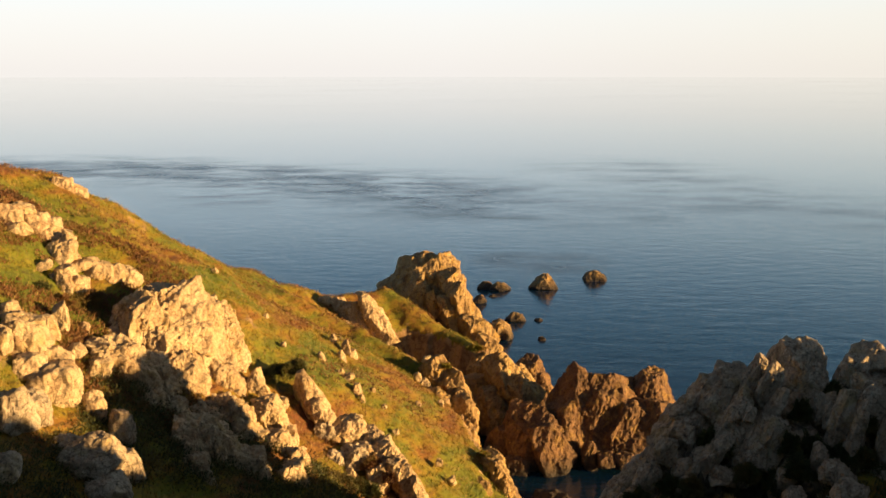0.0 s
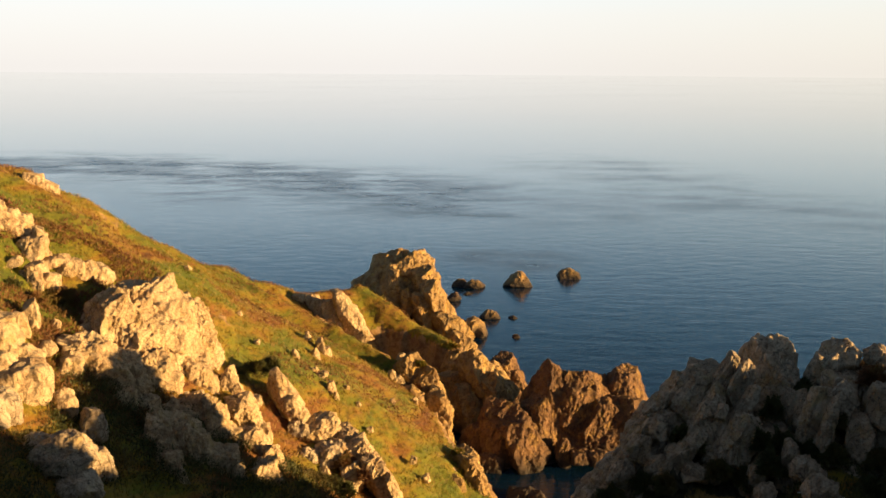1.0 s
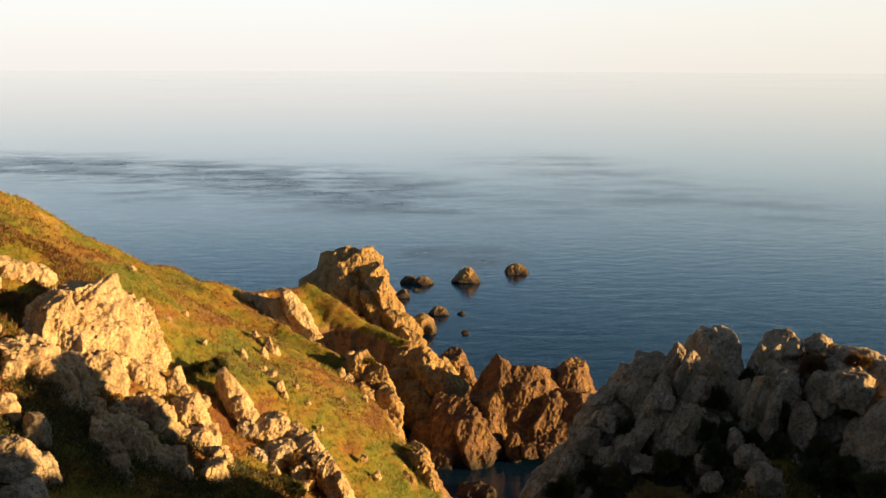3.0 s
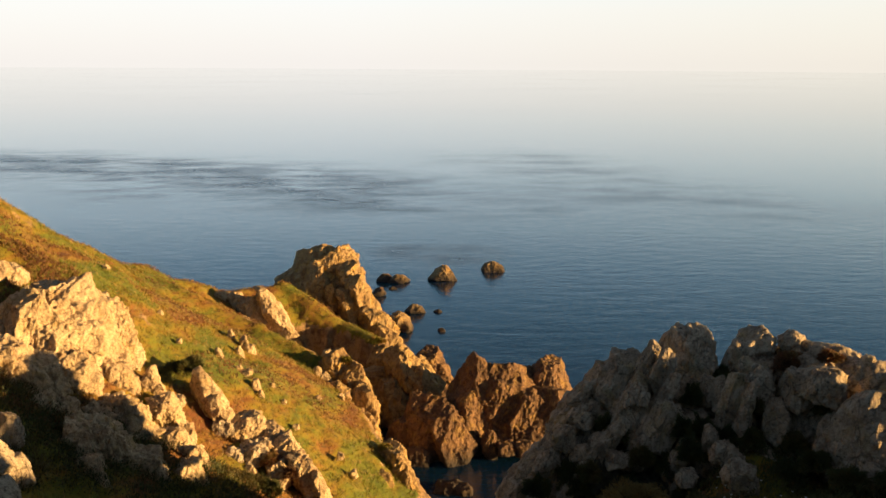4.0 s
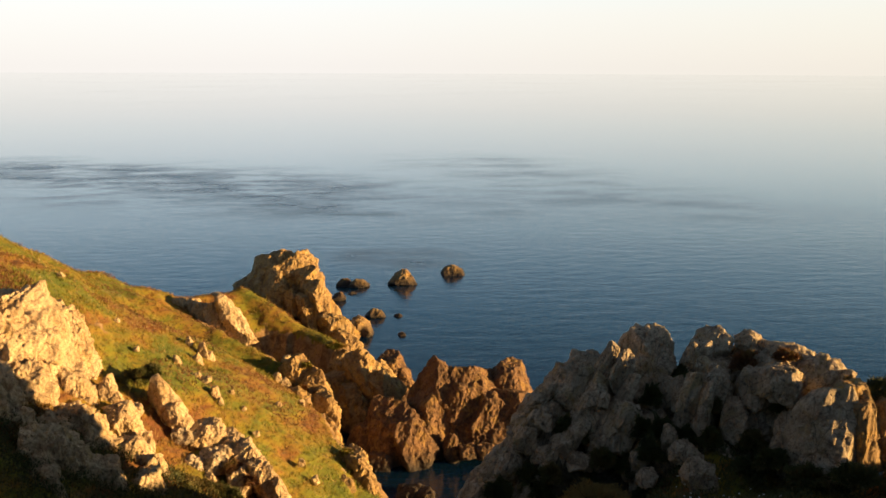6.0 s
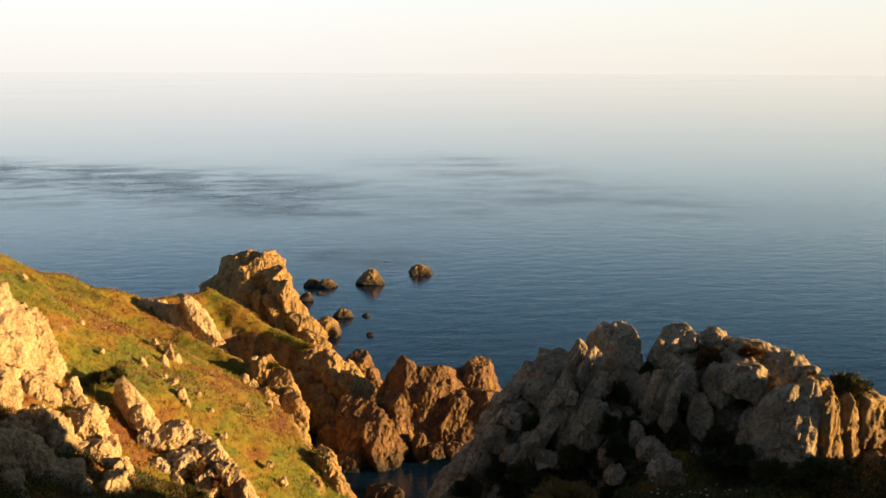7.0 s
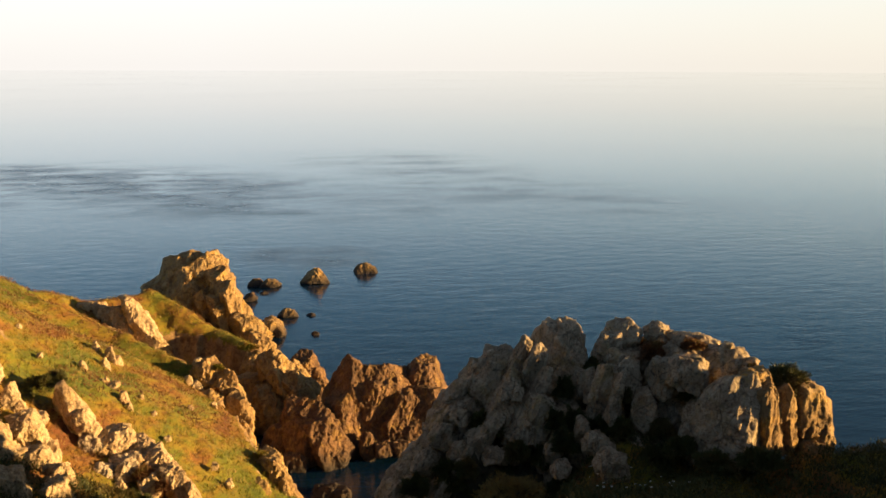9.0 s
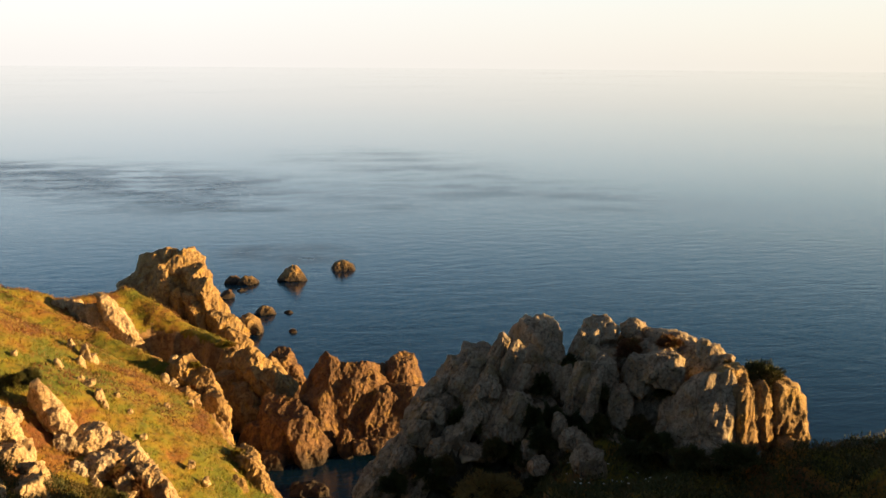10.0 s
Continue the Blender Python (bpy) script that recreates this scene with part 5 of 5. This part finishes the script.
rock("pillar", ROCK_GREY, (20.6, 68.4, 35.3), (0.72, 1.2, 2.26), -4.7, 32, 0.72, 6, 0.5, thing, upright=2.5, rough=0.8)
rock("pillar", ROCK_GREY, (21.9, 67.5, 34.2), (0.64, 1.08, 2.04), -6.0, 33, 0.63, 6, 0.5, thing, upright=2.5, rough=0.8)
rock("pillar", ROCK_GREY, (23.1, 66.6, 34.0), (0.6, 0.93, 1.62), -7.1, 25, 0.59, 5, 0.5, thing, upright=2.5, rough=0.8)
rock("pillar", ROCK_GREY, (21.2, 67.2, 32.2), (0.68, 1.0, 1.62), -5.5, 30, 0.67, 5, 0.5, thing, upright=2.5, rough=0.8)
rock("pillar", ROCK_GREY, (19.1, 67.3, 33.2), (0.59, 0.98, 1.81), -3.8, 35, 0.58, 5, 0.5, thing, upright=2.5, rough=0.8)
rock("pillar", ROCK_GREY, (17.7, 66.8, 32.0), (0.58, 1.01, 1.99), -2.9, 38, 0.58, 6, 0.5, thing, upright=2.5, rough=0.8)
rock("pillar", ROCK_GREY, (16.2, 66.7, 30.4), (0.62, 1.09, 2.17), -1.7, 38, 0.61, 6, 0.5, thing, upright=2.5, rough=0.8)
rock("pillar", ROCK_GREY, (23.1, 68.1, 35.9), (0.57, 0.97, 1.86), -6.7, 28, 0.56, 5, 0.5, thing, upright=2.5, rough=0.8)
rock("pillar", ROCK_GREY, (23.6, 65.5, 32.0), (0.59, 0.87, 1.4), -7.8, 20, 0.58, 5, 0.5, thing, upright=2.5, rough=0.8)
rock("pillar", ROCK_GREY, (27.5, 65.9, 36.7), (0.52, 0.87, 1.64), -10.6, 10, 0.52, 5, 0.5, thing, upright=2.5, rough=0.8)
rock("pillar", ROCK_GREY, (28.2, 65.1, 36.0), (0.52, 0.87, 1.63), -11.4, 14, 0.51, 5, 0.5, thing, upright=2.5, rough=0.8)
rock("block", ROCK_GREY, (29.7, 66.0, 37.2), (0.73, 0.97, 1.25), -12.2, 5, 0.73, 5, 0.5, thing, upright=2.5, rough=0.8)
rock("block", ROCK_GREY, (31.8, 64.5, 37.5), (1.01, 1.22, 1.24), -14.3, 8, 1.0, 5, 0.5, thing, upright=2.5, rough=0.8)
rock("block", ROCK_GREY, (33.1, 63.2, 38.2), (1.21, 1.39, 1.23), -15.6, 14, 1.19, 5, 0.5, thing, upright=2.5, rough=0.8)
rock("block", ROCK_GREY, (30.4, 64.6, 35.2), (0.8, 1.08, 1.44), -13.2, 0, 0.79, 5, 0.5, thing, upright=2.5, rough=0.8)
rock("block", ROCK_GREY, (29.1, 65.2, 31.5), (1.87, 2.01, 1.69), -24.0, 0, 1.26, 5, 0.55, thing, rough=0.6)
rock("block", ROCK_GREY, (27.5, 64.0, 30.4), (1.21, 1.39, 1.24), -23.2, 0, 0.92, 5, 0.6, thing, rough=0.6)
rock("block", ROCK_GREY, (23.8, 65.4, 29.8), (0.81, 1.03, 1.24), -20.0, 0, 0.61, 5, 0.6, thing, rough=0.6)
rock("block", ROCK_GREY, (25.8, 65.6, 31.7), (0.82, 0.94, 0.84), -21.5, 0, 0.62, 5, 0.6, thing, rough=0.6)
rock("block", ROCK_GREY, (29.8, 62.9, 31.1), (1.01, 1.16, 1.03), -25.4, 0, 0.77, 5, 0.6, thing, rough=0.6)
rock("slab", ROCK_GREY, (19.9, 69.7, 36.3), (0.81, 0.81, 1.62), -5, 30, 1.04, 6, 0.75, thing, upright=1.8, rough=0.7, taper=0.15)
rock("slab", ROCK_GREY, (20.9, 67.4, 34.2), (0.58, 0.58, 1.50), -5, 26, 0.77, 6, 0.75, thing, upright=1.8, rough=0.7, taper=0.15)
rock("slab", ROCK_GREY, (20.0, 67.9, 34.6), (0.50, 0.59, 1.26), -5, 30, 0.66, 6, 0.75, thing, upright=1.8, rough=0.7, taper=0.15)
rock("slab", ROCK_GREY, (17.4, 68.1, 34.5), (0.54, 0.58, 0.54), -5, 10, 0.71, 6, 0.75, thing, upright=1.8, rough=0.7, taper=0.15)
rock("slab", ROCK_GREY, (22.4, 69.9, 37.5), (0.56, 0.60, 2.06), -5, 22, 0.71, 6, 0.75, thing, upright=1.8, rough=0.7, taper=0.15)
rock("slab", ROCK_GREY, (23.2, 68.7, 37.5), (0.68, 0.68, 1.87), -5, 18, 0.88, 6, 0.75, thing, upright=1.8, rough=0.7, taper=0.15)
rock("slab", ROCK_GREY, (20.7, 67.4, 36.3), (0.54, 0.58, 0.58), -5, 20, 0.71, 6, 0.75, thing, upright=1.8, rough=0.7, taper=0.15)
rock("slab", ROCK_GREY, (21.4, 67.0, 36.2), (0.37, 0.58, 0.58), -5, 20, 0.5, 6, 0.75, thing, upright=1.8, rough=0.7, taper=0.15)
rock("slab", ROCK_GREY, (23.0, 66.8, 35.2), (1.00, 1.00, 0.92), -5, 5, 1.21, 6, 0.75, thing, upright=1.8, rough=0.7, taper=0.15)
rock("slab", ROCK_GREY, (21.9, 66.3, 33.5), (0.83, 0.83, 0.83), -5, 15, 1.1, 6, 0.75, thing, upright=1.8, rough=0.7, taper=0.15)
rock("slab", ROCK_GREY, (18.3, 67.4, 33.0), (0.54, 0.58, 0.75), -5, 22, 0.71, 6, 0.75, thing, upright=1.8, rough=0.7, taper=0.15)
rock("slab", ROCK_GREY, (19.4, 65.9, 32.2), (0.90, 0.90, 0.53), -5, 10, 0.71, 6, 0.75, thing, upright=1.8, rough=0.7, taper=0.15)
rock("slab", ROCK_GREY, (26.7, 68.3, 36.3), (0.39, 0.60, 1.20), -5, 4, 0.5, 6, 0.75, thing, upright=1.8, rough=0.7, taper=0.15)
rock("slab", ROCK_GREY, (27.3, 67.6, 36.4), (0.38, 0.60, 1.19), -5, 6, 0.5, 6, 0.75, thing, upright=1.8, rough=0.7, taper=0.15)
rock("slab", ROCK_GREY, (26.9, 65.8, 35.1), (0.46, 0.58, 1.58), -5, 10, 0.6, 6, 0.75, thing, upright=1.8, rough=0.7, taper=0.15)
rock("slab", ROCK_GREY, (25.5, 64.4, 34.0), (0.53, 0.57, 0.90), -5, 10, 0.71, 6, 0.75, thing, upright=1.8, rough=0.7, taper=0.15)
rock("slab", ROCK_GREY, (23.3, 62.7, 32.0), (0.68, 0.68, 0.56), -5, 0, 0.77, 6, 0.75, thing, upright=1.8, rough=0.7, taper=0.15)
rock("slab", ROCK_GREY, (26.0, 60.1, 33.1), (1.01, 1.01, 0.93), -5, 10, 1.32, 6, 0.75, thing, upright=1.8, rough=0.7, taper=0.15)
rock("slab", ROCK_GREY, (25.9, 62.4, 33.7), (0.96, 0.96, 0.72), -5, 10, 0.99, 6, 0.75, thing, upright=1.8, rough=0.7, taper=0.15)
rock("slab", ROCK_GREY, (16.0, 67.8, 33.3), (0.66, 0.66, 0.91), -5, 30, 0.88, 6, 0.75, thing, upright=1.8, rough=0.7, taper=0.15)
rock("slab", ROCK_GREY, (14.6, 67.0, 31.6), (0.66, 0.66, 0.90), -5, 34, 0.88, 6, 0.75, thing, upright=1.8, rough=0.7, taper=0.15)
rock("slab", ROCK_GREY, (17.6, 69.6, 35.8), (0.59, 0.59, 1.01), -5, 34, 0.77, 6, 0.75, thing, upright=1.8, rough=0.7, taper=0.15)
rock("slab", ROCK_GREY, (16.8, 66.8, 32.3), (0.45, 0.57, 0.74), -5, 30, 0.6, 6, 0.75, thing, upright=1.8, rough=0.7, taper=0.15)
rock("slab", ROCK_GREY, (23.3, 64.4, 32.8), (0.49, 0.57, 0.49), -5, 0, 0.66, 6, 0.75, thing, upright=1.8, rough=0.7, taper=0.15)

# bushes and tussocks in the clefts of the massif
shrub((39.1, 60.3, 37.7), (3.7, 3.0, 1.75), GORSE, "dark rounded gorse bush growing on bare rock")
shrub((28.4, 69.6, 36.4), (2.12, 1.70, 1.53), GORSE, "dark ferny tussock lodged in a rock cleft")
shrub((32.3, 66.9, 38.5), (2.93, 2.35, 1.01), HEATH, "low tussock of brown grass lodged in a rock cleft")
shrub((34.6, 65.7, 39.4), (2.09, 1.68, 0.59), HEATH, "low tussock of brown grass lodged in a rock cleft")
shrub((30.3, 65.7, 35.2), (2.04, 1.63, 1.63), GORSE, "dark ferny tussock lodged in a rock cleft")
shrub((31.2, 63.2, 33.7), (2.39, 1.91, 1.43), GORSE, "dark ferny tussock lodged in a rock cleft")
shrub((26.8, 65.2, 33.5), (2.39, 1.91, 1.59), GORSE, "dark ferny tussock lodged in a rock cleft")
shrub((21.3, 67.2, 31.9), (2.39, 1.91, 1.59), GORSE, "dark ferny tussock lodged in a rock cleft")
shrub((23.4, 65.5, 31.5), (3.14, 2.51, 1.57), GORSE, "dark ferny tussock lodged in a rock cleft")
shrub((30.1, 61.7, 32.0), (2.32, 1.86, 1.55), GORSE, "dark ferny tussock lodged in a rock cleft")
shrub((20.7, 71.3, 34.5), (1.26, 1.01, 1.01), GORSE, "dark ferny tussock lodged in a rock cleft")
shrub((37.5, 61.9, 38.4), (1.22, 0.98, 0.57), HEATH, "low tussock of brown grass lodged in a rock cleft")
shrub((18.7, 68.9, 31.9), (2.01, 1.61, 1.37), GORSE, "dark ferny tussock lodged in a rock cleft")
shrub((19.9, 66.6, 30.8), (2.35, 1.88, 1.41), GORSE, "dark ferny tussock lodged in a rock cleft")
shrub((16.4, 66.1, 30.0), (2.31, 1.84, 1.54), GORSE, "dark ferny tussock lodged in a rock cleft")
shrub((15.1, 67.9, 28.3), (1.96, 1.57, 1.57), GORSE, "dark ferny tussock lodged in a rock cleft")
shrub((17.7, 66.3, 28.2), (3.10, 2.48, 1.55), GORSE, "dark ferny tussock lodged in a rock cleft")
shrub((19.9, 69.6, 33.5), (1.39, 1.11, 0.98), GORSE, "dark ferny tussock lodged in a rock cleft")
shrub((22.2, 69.4, 35.0), (1.23, 0.99, 0.99), GORSE, "dark ferny tussock lodged in a rock cleft")
shrub((23.4, 66.5, 34.8), (1.43, 1.14, 0.95), GORSE, "dark ferny tussock lodged in a rock cleft")
shrub((25.4, 65.8, 33.9), (1.99, 1.59, 1.59), GORSE, "dark ferny tussock lodged in a rock cleft")
shrub((28.4, 64.0, 33.8), (1.97, 1.58, 1.18), GORSE, "dark ferny tussock lodged in a rock cleft")
shrub((23.9, 63.3, 30.2), (2.29, 1.83, 1.53), GORSE, "dark ferny tussock lodged in a rock cleft")
shrub((31.0, 60.1, 33.8), (2.29, 1.83, 1.14), GORSE, "dark ferny tussock lodged in a rock cleft")
shrub((32.2, 57.4, 33.8), (2.97, 2.37, 0.96), GORSE, "dark ferny tussock lodged in a rock cleft")
shrub((34.7, 55.9, 34.2), (3.34, 2.67, 0.89), GORSE, "dark ferny tussock lodged in a rock cleft")
shrub((33.3, 63.2, 36.3), (1.61, 1.29, 0.81), GORSE, "dark ferny tussock lodged in a rock cleft")
shrub((20.2, 63.6, 29.8), (4.89, 3.91, 1.88), STRAW, "straw and olive scrub below the crag")
shrub((28.1, 68.8, 36.5), (1.68, 1.34, 1.09), GORSE, "dark ferny tussock lodged in a rock cleft")
shrub((14.8, 70.8, 30.1), (1.22, 0.98, 0.98), GORSE, "dark ferny tussock lodged in a rock cleft")
shrub((16.3, 68.6, 31.3), (1.59, 1.27, 1.03), GORSE, "dark ferny tussock lodged in a rock cleft")
shrub((20.5, 67.5, 33.4), (1.19, 0.95, 0.95), GORSE, "dark ferny tussock lodged in a rock cleft")
shrub((16.3, 66.4, 30.8), (2.4, 2.0, 1.6), GORSE, "dark ferny tussock lodged in a rock cleft")
shrub((13.7, 66.3, 29.8), (2.0, 1.8, 1.4), GORSE, "dark ferny tussock lodged in a rock cleft")
shrub((18.8, 67.8, 33.8), (1.3, 1.1, 1.1), GORSE, "dark ferny tussock lodged in a rock cleft")
shrub((19.9, 66.8, 33.4), (1.2, 1.0, 0.9), GORSE, "dark ferny tussock lodged in a rock cleft")
shrub((23.9, 65.5, 34.2), (1.6, 1.4, 1.4), GORSE, "dark ferny tussock lodged in a rock cleft")
shrub((24.1, 63.8, 33.1), (2.2, 1.8, 1.5), GORSE, "dark ferny tussock lodged in a rock cleft")
shrub((21.0, 65.3, 32.2), (1.8, 1.5, 1.2), GORSE, "dark ferny tussock lodged in a rock cleft")
shrub((18.7, 69.4, 35.3), (0.9, 0.8, 0.8), GORSE, "dark ferny tussock lodged in a rock cleft")
shrub((25.4, 67.9, 35.7), (1.5, 1.3, 1.3), GORSE, "dark ferny tussock lodged in a rock cleft")
shrub((28.8, 64.8, 36.0), (1.3, 1.1, 1.0), GORSE, "dark ferny tussock lodged in a rock cleft")
shrub((17.3, 65.4, 31.3), (2.0, 1.7, 1.2), GORSE, "dark ferny tussock lodged in a rock cleft")
shrub((-31.8, 82.0, 28.6), (4.47, 3.57, 3.47), GORSE, "dark ferny tussock lodged in a rock cleft")
shrub((-25.9, 86.2, 23.4), (4.57, 3.65, 4.57), GORSE, "dark ferny tussock lodged in a rock cleft")
shrub((-18.2, 115.6, 23.3), (4.62, 3.69, 1.72), GORSE, "dark ferny tussock lodged in a rock cleft")
shrub((-31.1, 71.6, 28.1), (5.28, 4.22, 2.64), GORSE, "dark ferny tussock lodged in a rock cleft")
shrub((-25.0, 78.1, 24.6), (4.16, 3.33, 2.77), GORSE, "dark ferny tussock lodged in a rock cleft")
shrub((-10.1, 96.5, 17.2), (6.02, 4.81, 2.73), GORSE, "dark ferny tussock lodged in a rock cleft")
shrub((-35.1, 78.5, 29.9), (3.39, 2.72, 1.94), GORSE, "dark ferny tussock lodged in a rock cleft")
shrub((-11.7, 91.6, 21.4), (3.2, 2.6, 1.7), HEATH, "dark brown and green heath bush among broken rocks")
shrub((-9.1, 89.5, 20.7), (4.2, 3.2, 2.0), GORSE, "dark brown and green heath bush among broken rocks")
shrub((-11.2, 95.0, 23.0), (2.0, 1.6, 1.0), HEATH, "dark brown and green heath bush among broken rocks")
shrub((-7.1, 92.7, 21.8), (2.0, 1.6, 1.1), HEATH, "dark brown and green heath bush among broken rocks")
shrub((-6.9, 89.4, 20.1), (2.6, 2.0, 1.5), GORSE, "dark brown and green heath bush among broken rocks")
shrub((-13.3, 93.9, 22.8), (1.8, 1.5, 1.0), HEATH, "dark brown and green heath bush among broken rocks")
shrub((-5.1, 91.5, 20.9), (1.3, 1.1, 1.0), HEATH, "dark brown and green heath bush among broken rocks")
shrub((-16.4, 98.2, 29.5), (4.4, 3.0, 1.3), GORSE, "dense green turf and scrub capping a pale slab")
shrub((-15.0, 99.2, 29.8), (2.6, 2.4, 0.9), GORSE, "dense green turf and scrub capping a pale slab")
shrub((-37.6, 89.8, 39.8), (3.6, 2.8, 1.4), GORSE, "dark brown and green heath bush among broken rocks")
shrub((-35.2, 89.6, 38.5), (3.0, 2.4, 1.2), HEATH, "dark brown and green heath bush among broken rocks")
shrub((-33.2, 92.6, 38.3), (3.4, 2.6, 1.3), HEATH, "dark brown and green heath bush among broken rocks")
shrub((-30.3, 82.1, 30.8), (2.6, 2.2, 1.7), GORSE, "dark ferny tussock lodged in a rock cleft")
shrub((-25.1, 79.8, 28.9), (4.6, 3.6, 3.0), GORSE, "dark ferny tussock lodged in a rock cleft")
shrub((-29.5, 75.9, 30.0), (3.6, 3.0, 2.0), GORSE, "dark ferny tussock lodged in a rock cleft")
shrub((-23.9, 75.5, 27.7), (3.8, 3.0, 2.4), GORSE, "dark ferny tussock lodged in a rock cleft")
shrub((-32.3, 71.6, 28.9), (4.0, 3.0, 1.8), GORSE, "dark ferny tussock lodged in a rock cleft")
shrub((-28.0, 71.6, 28.9), (4.0, 3.0, 1.8), GORSE, "dark ferny tussock lodged in a rock cleft")
shrub((8.3, 162.0, 11.8), (3.4, 3.0, 0.9), GRASS, "green and straw turf patch clinging to the golden rock point")
shrub((9.6, 160.2, 10.2), (3.4, 3.0, 1.0), GRASS, "green and straw turf patch clinging to the golden rock point")
shrub((9.0, 158.8, 8.0), (2.6, 2.4, 1.0), GRASS, "green and straw turf patch clinging to the golden rock point")
shrub((10.6, 158.9, 8.5), (2.4, 2.2, 0.8), GRASS, "green and straw turf patch clinging to the golden rock point")
shrub((5.7, 168.2, 12.2), (4.0, 3.4, 0.8), GRASS, "green and straw turf patch clinging to the golden rock point")
shrub((0.5, 145.5, 15.9), (2.2, 1.8, 0.6), GRASS, "green and straw turf patch clinging to the golden rock point")
shrub((-0.2, 143.0, 13.1), (2.0, 1.8, 0.7), GRASS, "green and straw turf patch clinging to the golden rock point")
shrub((4.9, 112.3, 15.0), (2.4, 2.0, 0.6), GRASS, "green and straw turf patch clinging to the golden rock point")
shrub((5.4, 109.5, 13.5), (2.0, 1.6, 0.7), GRASS, "green and straw turf patch clinging to the golden rock point")


# ---- small flowers in the scrub ----
def flowers(count, az0, az1, r0, r1):
    """White flower heads on short stalks, joined: five petals round each centre."""
    x, y, z = scatter(count, az0, az1, r0, r1)
    c = np.stack([x, y, z + 0.75], 1)
    v = []
    for e in range(5):
        a, b = e * 1.257, e * 1.257 + 0.9
        v.append(np.stack([c, c + 0.07 * np.array([math.cos(a), math.sin(a), 0.3]), c + 0.09 * np.array([math.cos((a + b) / 2), math.sin((a + b) / 2), 0.4]), c + 0.07 * np.array([math.cos(b), math.sin(b), 0.3])], 1))
    q = np.concatenate(v).reshape(-1, 3)
    return tagged(new("daisies", fast_mesh("daisies", q, np.arange(len(q)).reshape(-1, 4), PETAL)), "scattered small white daisies in the dark scrub", "flowers", kind="stuff")


PETAL = Mat("white_petal").done((0.8, 0.8, 0.76), 0.7)
flowers(26, 22, 28, 60, 66)
